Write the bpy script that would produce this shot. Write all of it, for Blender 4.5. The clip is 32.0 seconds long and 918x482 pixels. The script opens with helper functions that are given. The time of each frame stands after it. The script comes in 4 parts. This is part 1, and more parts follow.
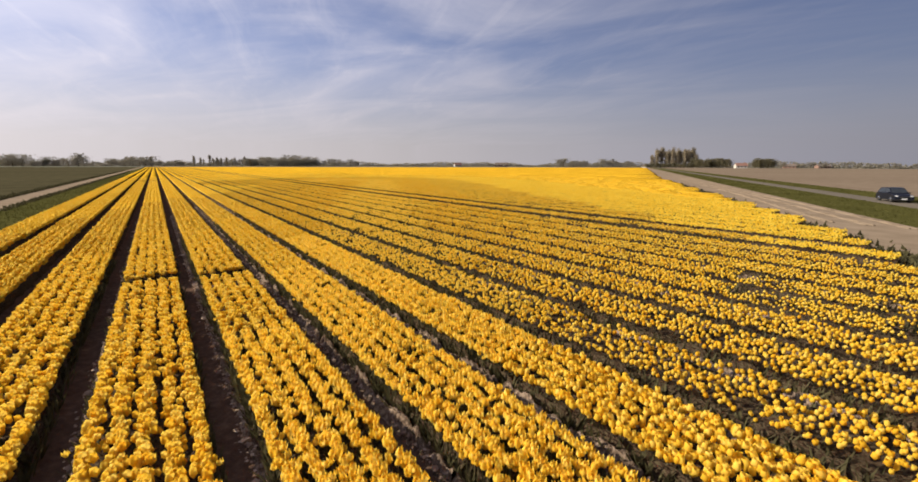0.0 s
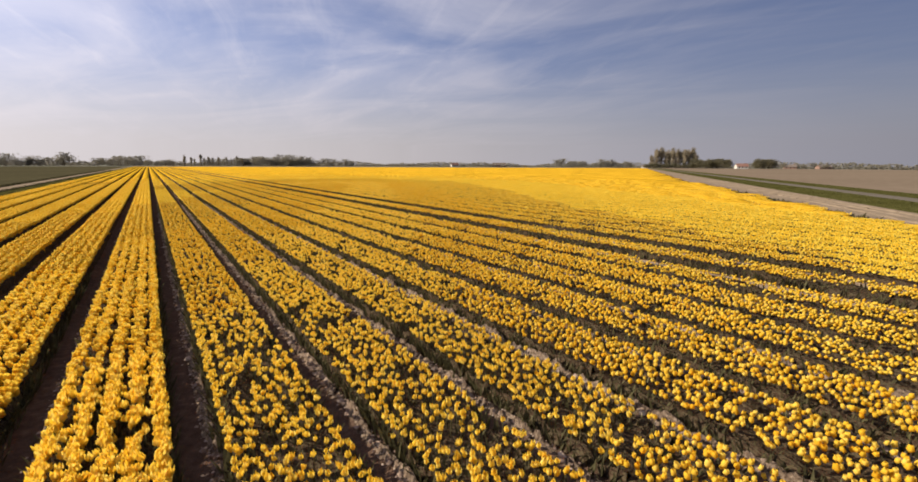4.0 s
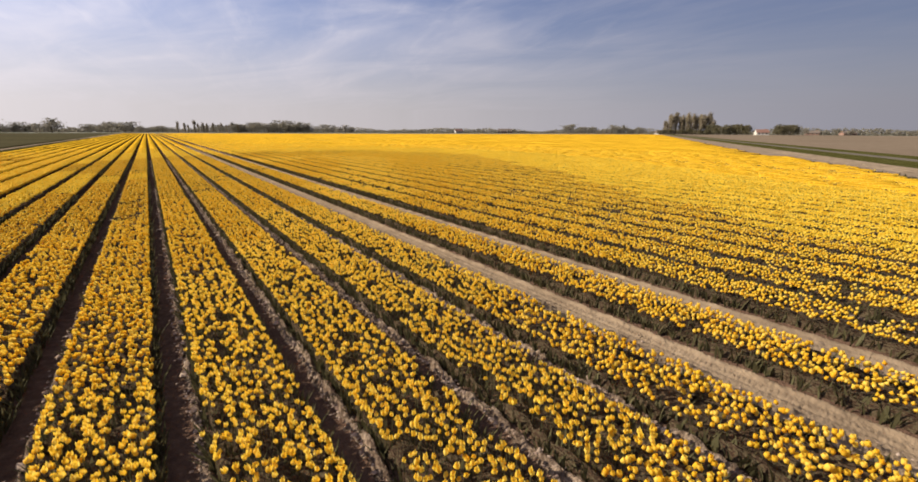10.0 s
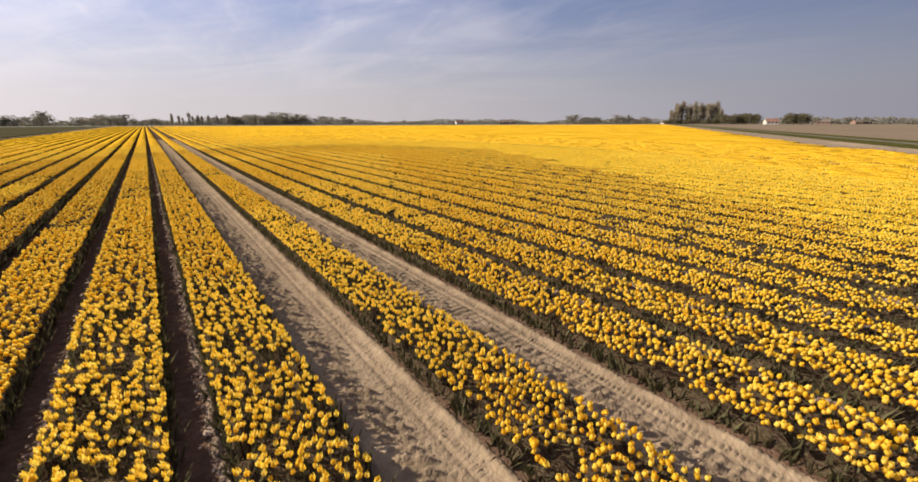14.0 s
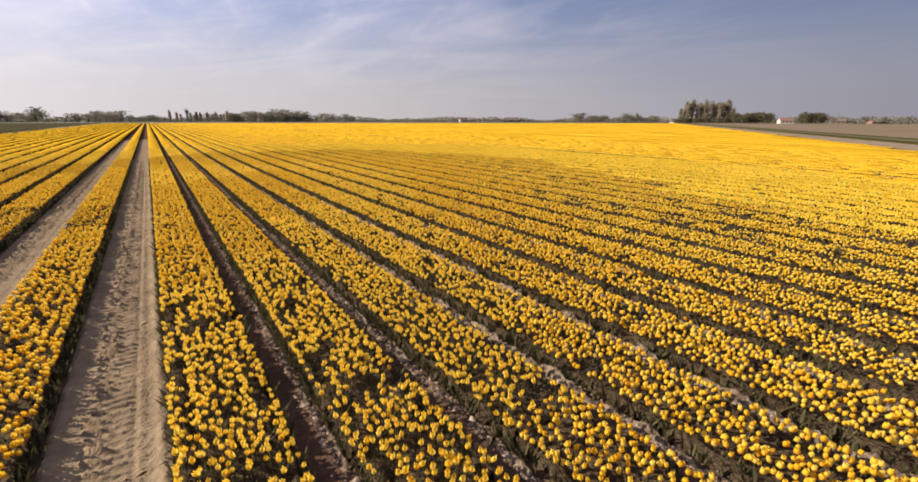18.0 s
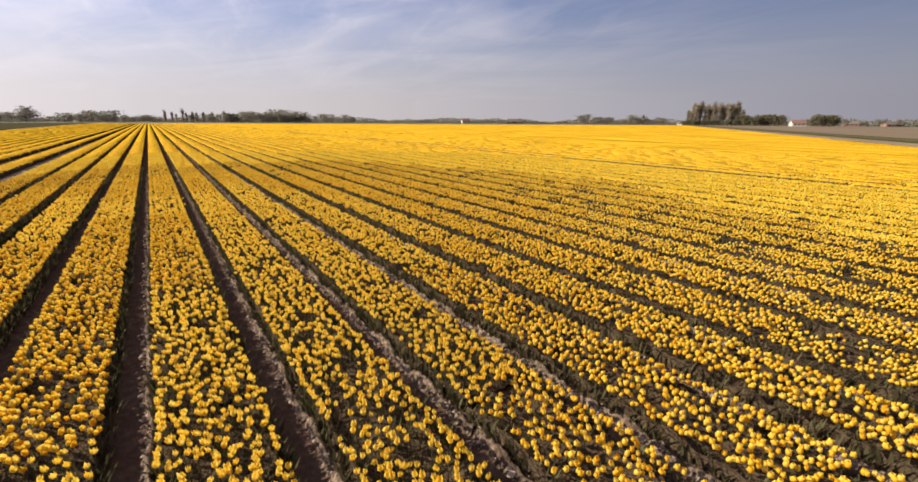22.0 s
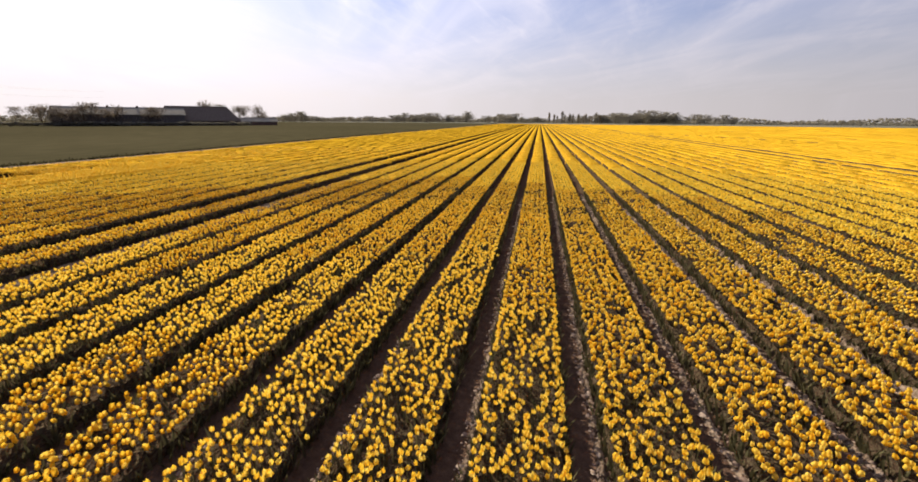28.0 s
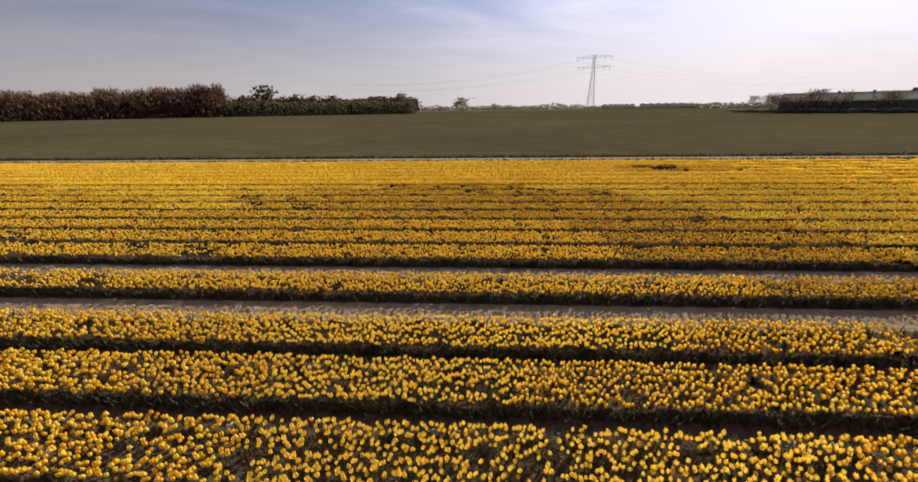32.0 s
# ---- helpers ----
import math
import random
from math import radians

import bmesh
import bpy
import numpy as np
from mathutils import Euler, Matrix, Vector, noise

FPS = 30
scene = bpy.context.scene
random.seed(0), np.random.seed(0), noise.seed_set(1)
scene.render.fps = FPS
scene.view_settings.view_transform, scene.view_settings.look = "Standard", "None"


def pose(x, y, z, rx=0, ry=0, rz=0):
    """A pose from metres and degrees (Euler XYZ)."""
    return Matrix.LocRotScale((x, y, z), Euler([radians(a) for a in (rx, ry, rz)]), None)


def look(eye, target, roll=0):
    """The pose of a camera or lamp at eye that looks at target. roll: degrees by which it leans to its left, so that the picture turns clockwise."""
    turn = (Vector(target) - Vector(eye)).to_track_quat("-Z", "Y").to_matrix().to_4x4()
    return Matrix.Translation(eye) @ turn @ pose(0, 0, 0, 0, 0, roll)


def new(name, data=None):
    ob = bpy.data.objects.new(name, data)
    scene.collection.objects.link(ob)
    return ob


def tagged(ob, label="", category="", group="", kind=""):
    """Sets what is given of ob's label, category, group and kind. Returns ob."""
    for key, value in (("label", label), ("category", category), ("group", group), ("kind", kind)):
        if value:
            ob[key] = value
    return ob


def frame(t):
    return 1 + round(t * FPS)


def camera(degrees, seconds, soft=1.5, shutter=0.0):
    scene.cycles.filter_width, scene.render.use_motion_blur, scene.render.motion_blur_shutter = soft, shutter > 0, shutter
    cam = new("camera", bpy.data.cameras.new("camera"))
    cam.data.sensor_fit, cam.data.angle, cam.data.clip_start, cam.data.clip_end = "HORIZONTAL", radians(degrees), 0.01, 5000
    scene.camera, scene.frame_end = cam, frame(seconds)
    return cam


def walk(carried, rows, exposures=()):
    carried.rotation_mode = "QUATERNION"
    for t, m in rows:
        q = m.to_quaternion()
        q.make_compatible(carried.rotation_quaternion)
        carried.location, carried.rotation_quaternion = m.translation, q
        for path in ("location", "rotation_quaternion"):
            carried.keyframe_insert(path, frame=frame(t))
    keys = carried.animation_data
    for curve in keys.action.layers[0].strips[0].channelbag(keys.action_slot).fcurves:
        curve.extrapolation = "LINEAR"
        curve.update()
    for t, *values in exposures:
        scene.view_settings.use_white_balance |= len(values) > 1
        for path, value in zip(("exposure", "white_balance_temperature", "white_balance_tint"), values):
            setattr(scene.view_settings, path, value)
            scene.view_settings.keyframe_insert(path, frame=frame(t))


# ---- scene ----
cam = camera(98.0, 32.0, soft=1.7)
# seconds, x, y, z, yaw, pitch, roll; the rows of flowers run along +y
PATH = [
    (0, -18.393, 0.000, 3.144, -36.94, -10.82, 0.16),
    (0.5, -17.759, 0.991, 3.184, -37.09, -10.91, 0.19),
    (1, -17.138, 2.005, 3.220, -37.07, -10.92, 0.19),
    (1.5, -16.529, 3.034, 3.248, -37.01, -10.88, 0.19),
    (2, -15.915, 4.072, 3.258, -37.03, -10.81, 0.23),
    (2.5, -15.296, 5.117, 3.251, -37.07, -10.77, 0.27),
    (3, -14.693, 6.186, 3.234, -37.22, -10.81, 0.29),
    (3.5, -14.130, 7.311, 3.218, -37.45, -10.83, 0.29),
    (4, -13.601, 8.512, 3.209, -37.50, -10.81, 0.26),
    (4.5, -13.084, 9.762, 3.214, -37.48, -10.78, 0.20),
    (5, -12.559, 11.019, 3.240, -37.46, -10.74, 0.13),
    (5.5, -12.011, 12.245, 3.292, -37.46, -10.66, 0.09),
    (6, -11.452, 13.398, 3.367, -37.47, -10.50, 0.07),
    (6.5, -10.924, 14.464, 3.450, -37.44, -10.42, 0.04),
    (7, -10.423, 15.471, 3.524, -37.40, -10.68, 0.02),
    (7.5, -9.924, 16.441, 3.577, -37.32, -11.58, 0.02),
    (8, -9.405, 17.382, 3.602, -37.25, -12.66, 0.04),
    (8.5, -8.869, 18.311, 3.601, -37.23, -13.63, 0.10),
    (9, -8.335, 19.245, 3.586, -37.19, -14.46, 0.16),
    (9.5, -7.813, 20.190, 3.572, -37.18, -15.06, 0.21),
    (10, -7.301, 21.155, 3.562, -37.14, -15.45, 0.22),
    (10.5, -6.792, 22.139, 3.550, -36.92, -15.69, 0.23),
    (11, -6.263, 23.141, 3.529, -36.91, -15.92, 0.26),
    (11.5, -5.701, 24.173, 3.503, -36.93, -16.21, 0.29),
    (12, -5.127, 25.243, 3.479, -36.77, -16.42, 0.26),
    (12.5, -4.551, 26.348, 3.459, -36.71, -16.44, 0.20),
    (13, -3.979, 27.490, 3.433, -37.06, -16.46, 0.13),
    (13.5, -3.429, 28.666, 3.401, -37.25, -16.50, 0.00),
    (14, -2.894, 29.886, 3.381, -37.08, -16.61, -0.14),
    (14.5, -2.339, 31.202, 3.393, -37.13, -16.69, -0.19),
    (15, -1.761, 32.640, 3.443, -37.04, -16.71, -0.18),
    (15.5, -1.179, 34.145, 3.516, -36.88, -16.73, -0.19),
    (16, -0.587, 35.651, 3.588, -36.72, -16.75, -0.20),
    (16.5, 0.035, 37.096, 3.635, -36.63, -16.76, -0.16),
    (17, 0.702, 38.455, 3.647, -36.69, -16.80, -0.07),
    (17.5, 1.402, 39.763, 3.628, -36.71, -16.87, 0.02),
    (18, 2.122, 41.071, 3.595, -36.86, -16.92, 0.11),
    (18.5, 2.856, 42.416, 3.564, -37.01, -16.99, 0.21),
    (19, 3.605, 43.810, 3.549, -37.04, -17.01, 0.27),
    (19.5, 4.375, 45.251, 3.552, -36.97, -16.93, 0.27),
    (20, 5.154, 46.723, 3.565, -37.08, -16.90, 0.27),
    (20.5, 5.930, 48.223, 3.574, -37.14, -16.88, 0.26),
    (21, 6.710, 49.732, 3.570, -37.09, -16.84, 0.25),
    (21.5, 7.488, 51.204, 3.553, -36.97, -16.78, 0.28),
    (22, 8.244, 52.601, 3.531, -36.82, -16.76, 0.33),
    (22.5, 8.946, 53.917, 3.511, -36.86, -16.76, 0.38),
    (23, 9.558, 55.155, 3.499, -36.93, -16.88, 0.34),
    (23.5, 10.093, 56.315, 3.497, -36.78, -16.94, 0.19),
    (24, 10.590, 57.398, 3.501, -36.06, -16.89, 0.02),
    (24.5, 11.057, 58.423, 3.508, -34.10, -16.88, -0.08),
    (25, 11.477, 59.414, 3.512, -29.56, -16.94, -0.03),
    (25.5, 11.861, 60.390, 3.517, -24.26, -17.01, 0.14),
    (26, 12.215, 61.352, 3.534, -18.92, -17.07, 0.32),
    (26.5, 12.497, 62.269, 3.576, -12.76, -17.13, 0.41),
    (27, 12.670, 63.113, 3.647, -4.28, -17.11, 0.37),
    (27.5, 12.757, 63.915, 3.734, 3.69, -17.01, 0.30),
    (28, 12.758, 64.721, 3.813, 10.90, -16.90, 0.31),
    (28.5, 12.644, 65.530, 3.867, 18.16, -16.87, 0.40),
    (29, 12.423, 66.332, 3.901, 25.54, -17.07, 0.49),
    (29.5, 12.103, 67.134, 3.940, 33.67, -17.43, 0.52),
    (30, 11.691, 67.945, 4.013, 43.07, -17.56, 0.45),
    (30.5, 11.191, 68.743, 4.128, 53.27, -17.53, 0.27),
    (31, 10.601, 69.496, 4.268, 65.00, -17.48, 0.01),
    (31.5, 9.924, 70.184, 4.408, 78.22, -17.83, -0.34),
    (32, 9.182, 70.819, 4.533, 93.44, -18.46, -0.77),
]
walk(cam, [(t, pose(x, y, z, 0, 0, yaw) @ pose(0, 0, 0, 90 + pitch, 0, 0) @ pose(0, 0, 0, 0, 0, roll)) for t, x, y, z, yaw, pitch, roll in PATH],
     exposures=[(0, 0.28), (9, 0.30), (13, 0.38), (29, 0.40), (30.5, 0.34), (32, 0.20)])

# ---- light: hazy spring afternoon, sun ahead and to the left of the rows ----
SUN_EL, SUN_YAW = radians(28.5), radians(51)
world = bpy.data.worlds.new("world")
scene.world = world
world.use_nodes = True


def sky_nodes():
    """Nishita sky, a hazy veil that is brighter towards the sun, and streaks of thin high cloud."""
    nt = world.node_tree
    n, l = nt.nodes, nt.links
    n.clear()

    def math_node(op, a, b=0.0):
        m = n.new("ShaderNodeMath"); m.operation = op
        for i, v in enumerate((a, b)):
            if isinstance(v, (int, float)):
                m.inputs[i].default_value = v
            else:
                l.new(v, m.inputs[i])
        return m.outputs[0]

    def ranged(v, f0, f1, t0, t1, smooth=True):
        r = n.new("ShaderNodeMapRange"); r.interpolation_type = "SMOOTHSTEP" if smooth else "LINEAR"
        for k, x in (("From Min", f0), ("From Max", f1), ("To Min", t0), ("To Max", t1)):
            r.inputs[k].default_value = x
        l.new(v, r.inputs["Value"])
        return r.outputs[0]

    co = n.new("ShaderNodeTexCoord")
    sep = n.new("ShaderNodeSeparateXYZ"); l.new(co.outputs["Generated"], sep.inputs[0])
    # keep the sky's lookup above the horizon
    high = math_node("MAXIMUM", sep.outputs[2], 0.045)
    vec = n.new("ShaderNodeCombineXYZ")
    l.new(sep.outputs[0], vec.inputs[0]); l.new(sep.outputs[1], vec.inputs[1]); l.new(high, vec.inputs[2])
    sky = n.new("ShaderNodeTexSky")
    sky.sky_type, sky.sun_disc = "NISHITA", False
    sky.sun_elevation, sky.sun_rotation = SUN_EL, -SUN_YAW
    sky.air_density, sky.dust_density, sky.ozone_density = 1.1, 0.9, 2.5
    l.new(vec.outputs[0], sky.inputs[0])
    # angle to the sun
    dot = n.new("ShaderNodeVectorMath"); dot.operation = "DOT_PRODUCT"
    dot.inputs[1].default_value = (-math.sin(SUN_YAW) * math.cos(SUN_EL), math.cos(SUN_YAW) * math.cos(SUN_EL), math.sin(SUN_EL))
    l.new(co.outputs["Generated"], dot.inputs[0])
    glow = math_node("ADD", ranged(dot.outputs["Value"], -0.9, 0.45, 0.34, 1.10, False), ranged(dot.outputs["Value"], 0.45, 1.0, 0.0, 0.50))
    # high cloud layer, smaller towards the horizon
    deep = math_node("ADD", high, 0.10)
    com = n.new("ShaderNodeCombineXYZ")
    for i in range(3):
        l.new(deep, com.inputs[i])
    flat = n.new("ShaderNodeVectorMath"); flat.operation = "DIVIDE"
    l.new(vec.outputs[0], flat.inputs[0]); l.new(com.outputs[0], flat.inputs[1])

    def streaks(turn, sx, sy, scale, lo, hi, rough=0.55, shift=0.0):
        rot = n.new("ShaderNodeMapping"); rot.inputs["Rotation"].default_value = (0, 0, radians(turn))
        l.new(flat.outputs[0], rot.inputs[0])
        mp = n.new("ShaderNodeMapping"); mp.inputs["Scale"].default_value, mp.inputs["Location"].default_value = (sx, sy, 0.0), (shift, shift * 0.7, 0)
        l.new(rot.outputs[0], mp.inputs[0])
        nz = n.new("ShaderNodeTexNoise")
        for k, v in (("Scale", scale), ("Detail", 7.0), ("Roughness", rough), ("Distortion", 1.1)):
            nz.inputs[k].default_value = v
        l.new(mp.outputs[0], nz.inputs["Vector"])
        return ranged(nz.outputs["Fac"], lo, hi, 0.16, 1.0)

    def tinted(fac, rgb):
        c = n.new("ShaderNodeCombineXYZ")
        for i, v in enumerate(rgb):
            l.new(math_node("MULTIPLY", glow, v), c.inputs[i])
        return c.outputs[0]

    def blend(fac, a, b):
        mix = n.new("ShaderNodeMix"); mix.data_type = "RGBA"
        l.new(fac, mix.inputs["Factor"]); l.new(a, mix.inputs["A"]); l.new(b, mix.inputs["B"])
        return mix.outputs["Result"]

    near_sun = ranged(dot.outputs["Value"], -0.75, 0.60, 0.34, 1.2)
    soft = streaks(64, 0.50, 1.0, 1.0, 0.26, 0.84)
    fine = streaks(100, 0.40, 1.3, 2.6, 0.44, 0.76, 0.60, 3.1)
    cloud = math_node("MULTIPLY", math_node("ADD", math_node("MULTIPLY", soft, 0.72), math_node("MULTIPLY", fine, 0.20)), near_sun)
    clear = n.new("ShaderNodeVectorMath"); clear.operation = "DOT_PRODUCT"; clear.inputs[1].default_value = (-0.64, -0.77, 0.0)
    l.new(co.outputs["Generated"], clear.inputs[0])
    thin = ranged(clear.outputs["Value"], 0.35, 0.98, 1.0, 0.35)
    cloud = math_node("MULTIPLY", cloud, thin)
    veil = ranged(sep.outputs[2], -0.02, 0.27, 0.92, 0.03)
    dim = ranged(dot.outputs["Value"], -0.9, 0.4, 0.44, 1.05)
    tone = n.new("ShaderNodeVectorMath"); tone.operation = "MULTIPLY"; tone.inputs[1].default_value = (0.95, 0.94, 1.27)
    l.new(sky.outputs[0], tone.inputs[0])
    deepen = n.new("ShaderNodeVectorMath"); deepen.operation = "SCALE"
    l.new(tone.outputs[0], deepen.inputs[0]); l.new(math_node("MULTIPLY", dim, ranged(clear.outputs["Value"], 0.35, 0.98, 1.0, 0.66)), deepen.inputs["Scale"])
    lit = blend(cloud, deepen.outputs[0], tinted(cloud, (8.3, 8.1, 9.4)))
    warm = ranged(dot.outputs["Value"], -0.7, 0.3, 0.0, 1.0)
    hazed = blend(veil, lit, blend(warm, tinted(veil, (7.5, 7.3, 8.5)), tinted(veil, (7.2, 6.6, 6.7))))
    bg = n.new("ShaderNodeBackground"); bg.inputs["Strength"].default_value = 0.065
    l.new(hazed, bg.inputs[0])
    out = n.new("ShaderNodeOutputWorld"); l.new(bg.outputs[0], out.inputs[0])


sky_nodes()
sun_data = bpy.data.lights.new("sun", "SUN")
sun_data.energy, sun_data.angle, sun_data.color = 6.0, radians(0.6), (1.0, 0.90, 0.73)
sun = new("sun", sun_data)
sun.matrix_world = look((-math.sin(SUN_YAW) * 80, math.cos(SUN_YAW) * 80, 80 * math.tan(SUN_EL)), (0, 0, 0))

# ---- materials ----
def material(name, stops, scale=8.0, detail=4.0, rough=0.8, bump=0.0, bump_scale=40.0, island=0.0, obj_random=0.0, trans=0.0, stretch=(1, 1, 1), big=0.0, big_scale=0.25, metal=0.0, sheen=0.5):
    """A surface whose colour runs through stops by noise in world space, varied again at a larger scale and by piece."""
    m = bpy.data.materials.new(name)
    m.use_nodes = True
    nt = m.node_tree
    n, l = nt.nodes, nt.links
    b = n["Principled BSDF"]
    b.inputs["Roughness"].default_value, b.inputs["Metallic"].default_value = rough, metal
    b.inputs["Specular IOR Level"].default_value = sheen
    geo = n.new("ShaderNodeNewGeometry")
    mp = n.new("ShaderNodeMapping"); mp.inputs["Scale"].default_value = stretch
    l.new(geo.outputs["Position"], mp.inputs[0])
    nz = n.new("ShaderNodeTexNoise")
    nz.inputs["Scale"].default_value, nz.inputs["Detail"].default_value = scale, detail
    l.new(mp.outputs[0], nz.inputs["Vector"])
    fac = nz.outputs["Fac"]

    def mixed(a, bsock, w):
        mm = n.new("ShaderNodeMix"); mm.data_type = "FLOAT"; mm.inputs["Factor"].default_value = w
        l.new(a, mm.inputs["A"]); l.new(bsock, mm.inputs["B"])
        return mm.outputs["Result"]

    if big:
        n2 = n.new("ShaderNodeTexNoise"); n2.inputs["Scale"].default_value, n2.inputs["Detail"].default_value = big_scale, 3.0
        l.new(geo.outputs["Position"], n2.inputs["Vector"]); fac = mixed(fac, n2.outputs["Fac"], big)
    if island:
        fac = mixed(fac, geo.outputs["Random Per Island"], island)
    if obj_random:
        oi = n.new("ShaderNodeObjectInfo"); fac = mixed(fac, oi.outputs["Random"], obj_random)
    r = n.new("ShaderNodeValToRGB")
    el = r.color_ramp.elements
    while len(el) < len(stops):
        el.new(0.5)
    for e, (p, c) in zip(el, stops):
        e.position, e.color = p, (*c, 1)
    l.new(fac, r.inputs[0]); l.new(r.outputs[0], b.inputs["Base Color"])
    if bump:
        n3 = n.new("ShaderNodeTexNoise"); n3.inputs["Scale"].default_value, n3.inputs["Detail"].default_value = bump_scale, 6.0
        l.new(mp.outputs[0], n3.inputs["Vector"])
        bp = n.new("ShaderNodeBump"); bp.inputs["Strength"].default_value, bp.inputs["Distance"].default_value = bump, 0.05
        l.new(n3.outputs["Fac"], bp.inputs["Height"]); l.new(bp.outputs[0], b.inputs["Normal"])
    if trans:
        tr = n.new("ShaderNodeBsdfTranslucent"); l.new(r.outputs[0], tr.inputs[0])
        ms = n.new("ShaderNodeMixShader"); ms.inputs[0].default_value = trans
        out = n["Material Output"]
        l.new(b.outputs[0], ms.inputs[1]); l.new(tr.outputs[0], ms.inputs[2]); l.new(ms.outputs[0], out.inputs[0])
    return m


M_PETAL = material("petal", [(0.08, (0.803, 0.388, 0.012)), (0.30, (0.875, 0.558, 0.038)), (0.55, (0.906, 0.638, 0.072)), (0.88, (0.948, 0.747, 0.17))], scale=14, rough=0.65, island=0.6, trans=0.42, big=0.15, sheen=0.2)
# petal copies by distance, light and shade among the petals toned into the colour
M_PETAL_MID = material("petal_mid_shaded", [(0.08, (0.752, 0.363, 0.012)), (0.30, (0.814, 0.512, 0.036)), (0.55, (0.845, 0.582, 0.064)), (0.88, (0.886, 0.677, 0.14))], scale=14, rough=0.85, island=0.6, trans=0.44, big=0.15, sheen=0.05)
M_PETAL_MASS = material("petal_mass", [(0.08, (0.824, 0.418, 0.012)), (0.30, (0.920, 0.585, 0.036)), (0.55, (0.960, 0.666, 0.064)), (0.88, (0.960, 0.751, 0.14))], scale=14, rough=0.8, island=0.6, trans=0.48, big=0.15, sheen=0.05)
M_PETAL_FAR = material("petal_far", [(0.34, (0.30, 0.166, 0.014)), (0.42, (0.78, 0.439, 0.024)), (0.60, (0.88, 0.507, 0.036)), (0.85, (0.92, 0.580, 0.080))], scale=6.0, detail=8, rough=0.9, big=0.25, big_scale=0.06, stretch=(1.6, 0.8, 1), trans=0.33, bump=0.7, bump_scale=9, sheen=0.0)
M_LEAF = material("tulip_leaf", [(0.2, (0.054, 0.048, 0.024)), (0.6, (0.092, 0.082, 0.040)), (0.9, (0.146, 0.130, 0.068))], scale=6, rough=0.8, island=0.6, trans=0.3, sheen=0.05)
# brown lower leaves, with the shade of the gaps put into the colour
M_CANOPY_SHADE = material("shaded_leaf_canopy", [(0.42, (0.048, 0.030, 0.020)), (0.50, (0.080, 0.054, 0.034)), (0.60, (0.088, 0.072, 0.042)), (0.75, (0.096, 0.064, 0.042))], scale=42, detail=3, rough=0.95, bump=1.0, bump_scale=30, stretch=(1, 0.5, 1), sheen=0.0)
# brown soil, its colour darkened to carry the shade of the paths
M_SOIL_SHADE = material("field_soil", [(0.25, (0.066, 0.039, 0.027)), (0.55, (0.112, 0.068, 0.047)), (0.85, (0.20, 0.130, 0.090))], scale=9, detail=8, rough=1.0, bump=0.8, bump_scale=25, big=0.3, big_scale=0.7, sheen=0.0)
M_SAND = material("track_sand", [(0.25, (0.165, 0.118, 0.077)), (0.55, (0.270, 0.198, 0.129)), (0.85, (0.40, 0.300, 0.202))], scale=7, detail=8, rough=1.0, bump=0.4, bump_scale=30, big=0.5, big_scale=0.9, sheen=0.0)
M_CLOD = material("clod", [(0.2, (0.17, 0.115, 0.090)), (0.55, (0.29, 0.21, 0.160)), (0.9, (0.46, 0.36, 0.28))], scale=5, rough=1.0, island=0.6, sheen=0.0)
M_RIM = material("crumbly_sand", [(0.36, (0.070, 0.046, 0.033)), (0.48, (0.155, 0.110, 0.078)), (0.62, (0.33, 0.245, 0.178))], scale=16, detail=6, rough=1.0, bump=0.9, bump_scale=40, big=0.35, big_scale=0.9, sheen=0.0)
M_HEADLAND = material("headland_sand", [(0.25, (0.175, 0.132, 0.090)), (0.5, (0.25, 0.190, 0.132)), (0.85, (0.33, 0.256, 0.184))], scale=0.8, detail=9, rough=1.0, bump=0.5, bump_scale=8, big=0.4, big_scale=0.12, sheen=0.0)
M_VERGE = material("verge_grass", [(0.25, (0.068, 0.066, 0.020)), (0.55, (0.125, 0.118, 0.036)), (0.85, (0.20, 0.178, 0.070))], scale=2.2, detail=8, rough=1.0, bump=1.0, bump_scale=14, big=0.4, big_scale=0.2, sheen=0.0, trans=0.35)
M_CROP = material("crop_grass", [(0.3, (0.050, 0.044, 0.024)), (0.55, (0.076, 0.066, 0.036)), (0.8, (0.108, 0.092, 0.052))], scale=0.6, detail=9, rough=1.0, bump=0.5, bump_scale=6, big=0.45, big_scale=0.02, stretch=(1, 0.35, 1), sheen=0.0)
M_PLOUGH = material("ploughed_soil", [(0.25, (0.150, 0.112, 0.078)), (0.55, (0.21, 0.160, 0.113)), (0.85, (0.27, 0.210, 0.152))], scale=0.5, detail=9, rough=1.0, bump=0.6, bump_scale=5, big=0.4, big_scale=0.02, sheen=0.0)
M_FARGROUND = material("far_ground", [(0.3, (0.06, 0.070, 0.035)), (0.55, (0.12, 0.115, 0.070)), (0.8, (0.20, 0.175, 0.125))], scale=0.004, detail=5, rough=0.95, big=0.3, big_scale=0.02)
M_ROAD = material("road_asphalt", [(0.3, (0.125, 0.106, 0.084)), (0.7, (0.18, 0.154, 0.120))], scale=3, detail=8, rough=1.0, big=0.3, big_scale=0.3, bump=0.3, sheen=0.0)
M_BARK = material("bark", [(0.3, (0.09, 0.07, 0.055)), (0.7, (0.16, 0.125, 0.10))], scale=3, rough=1.0, bump=0.6, stretch=(1, 1, 0.2), sheen=0.0)
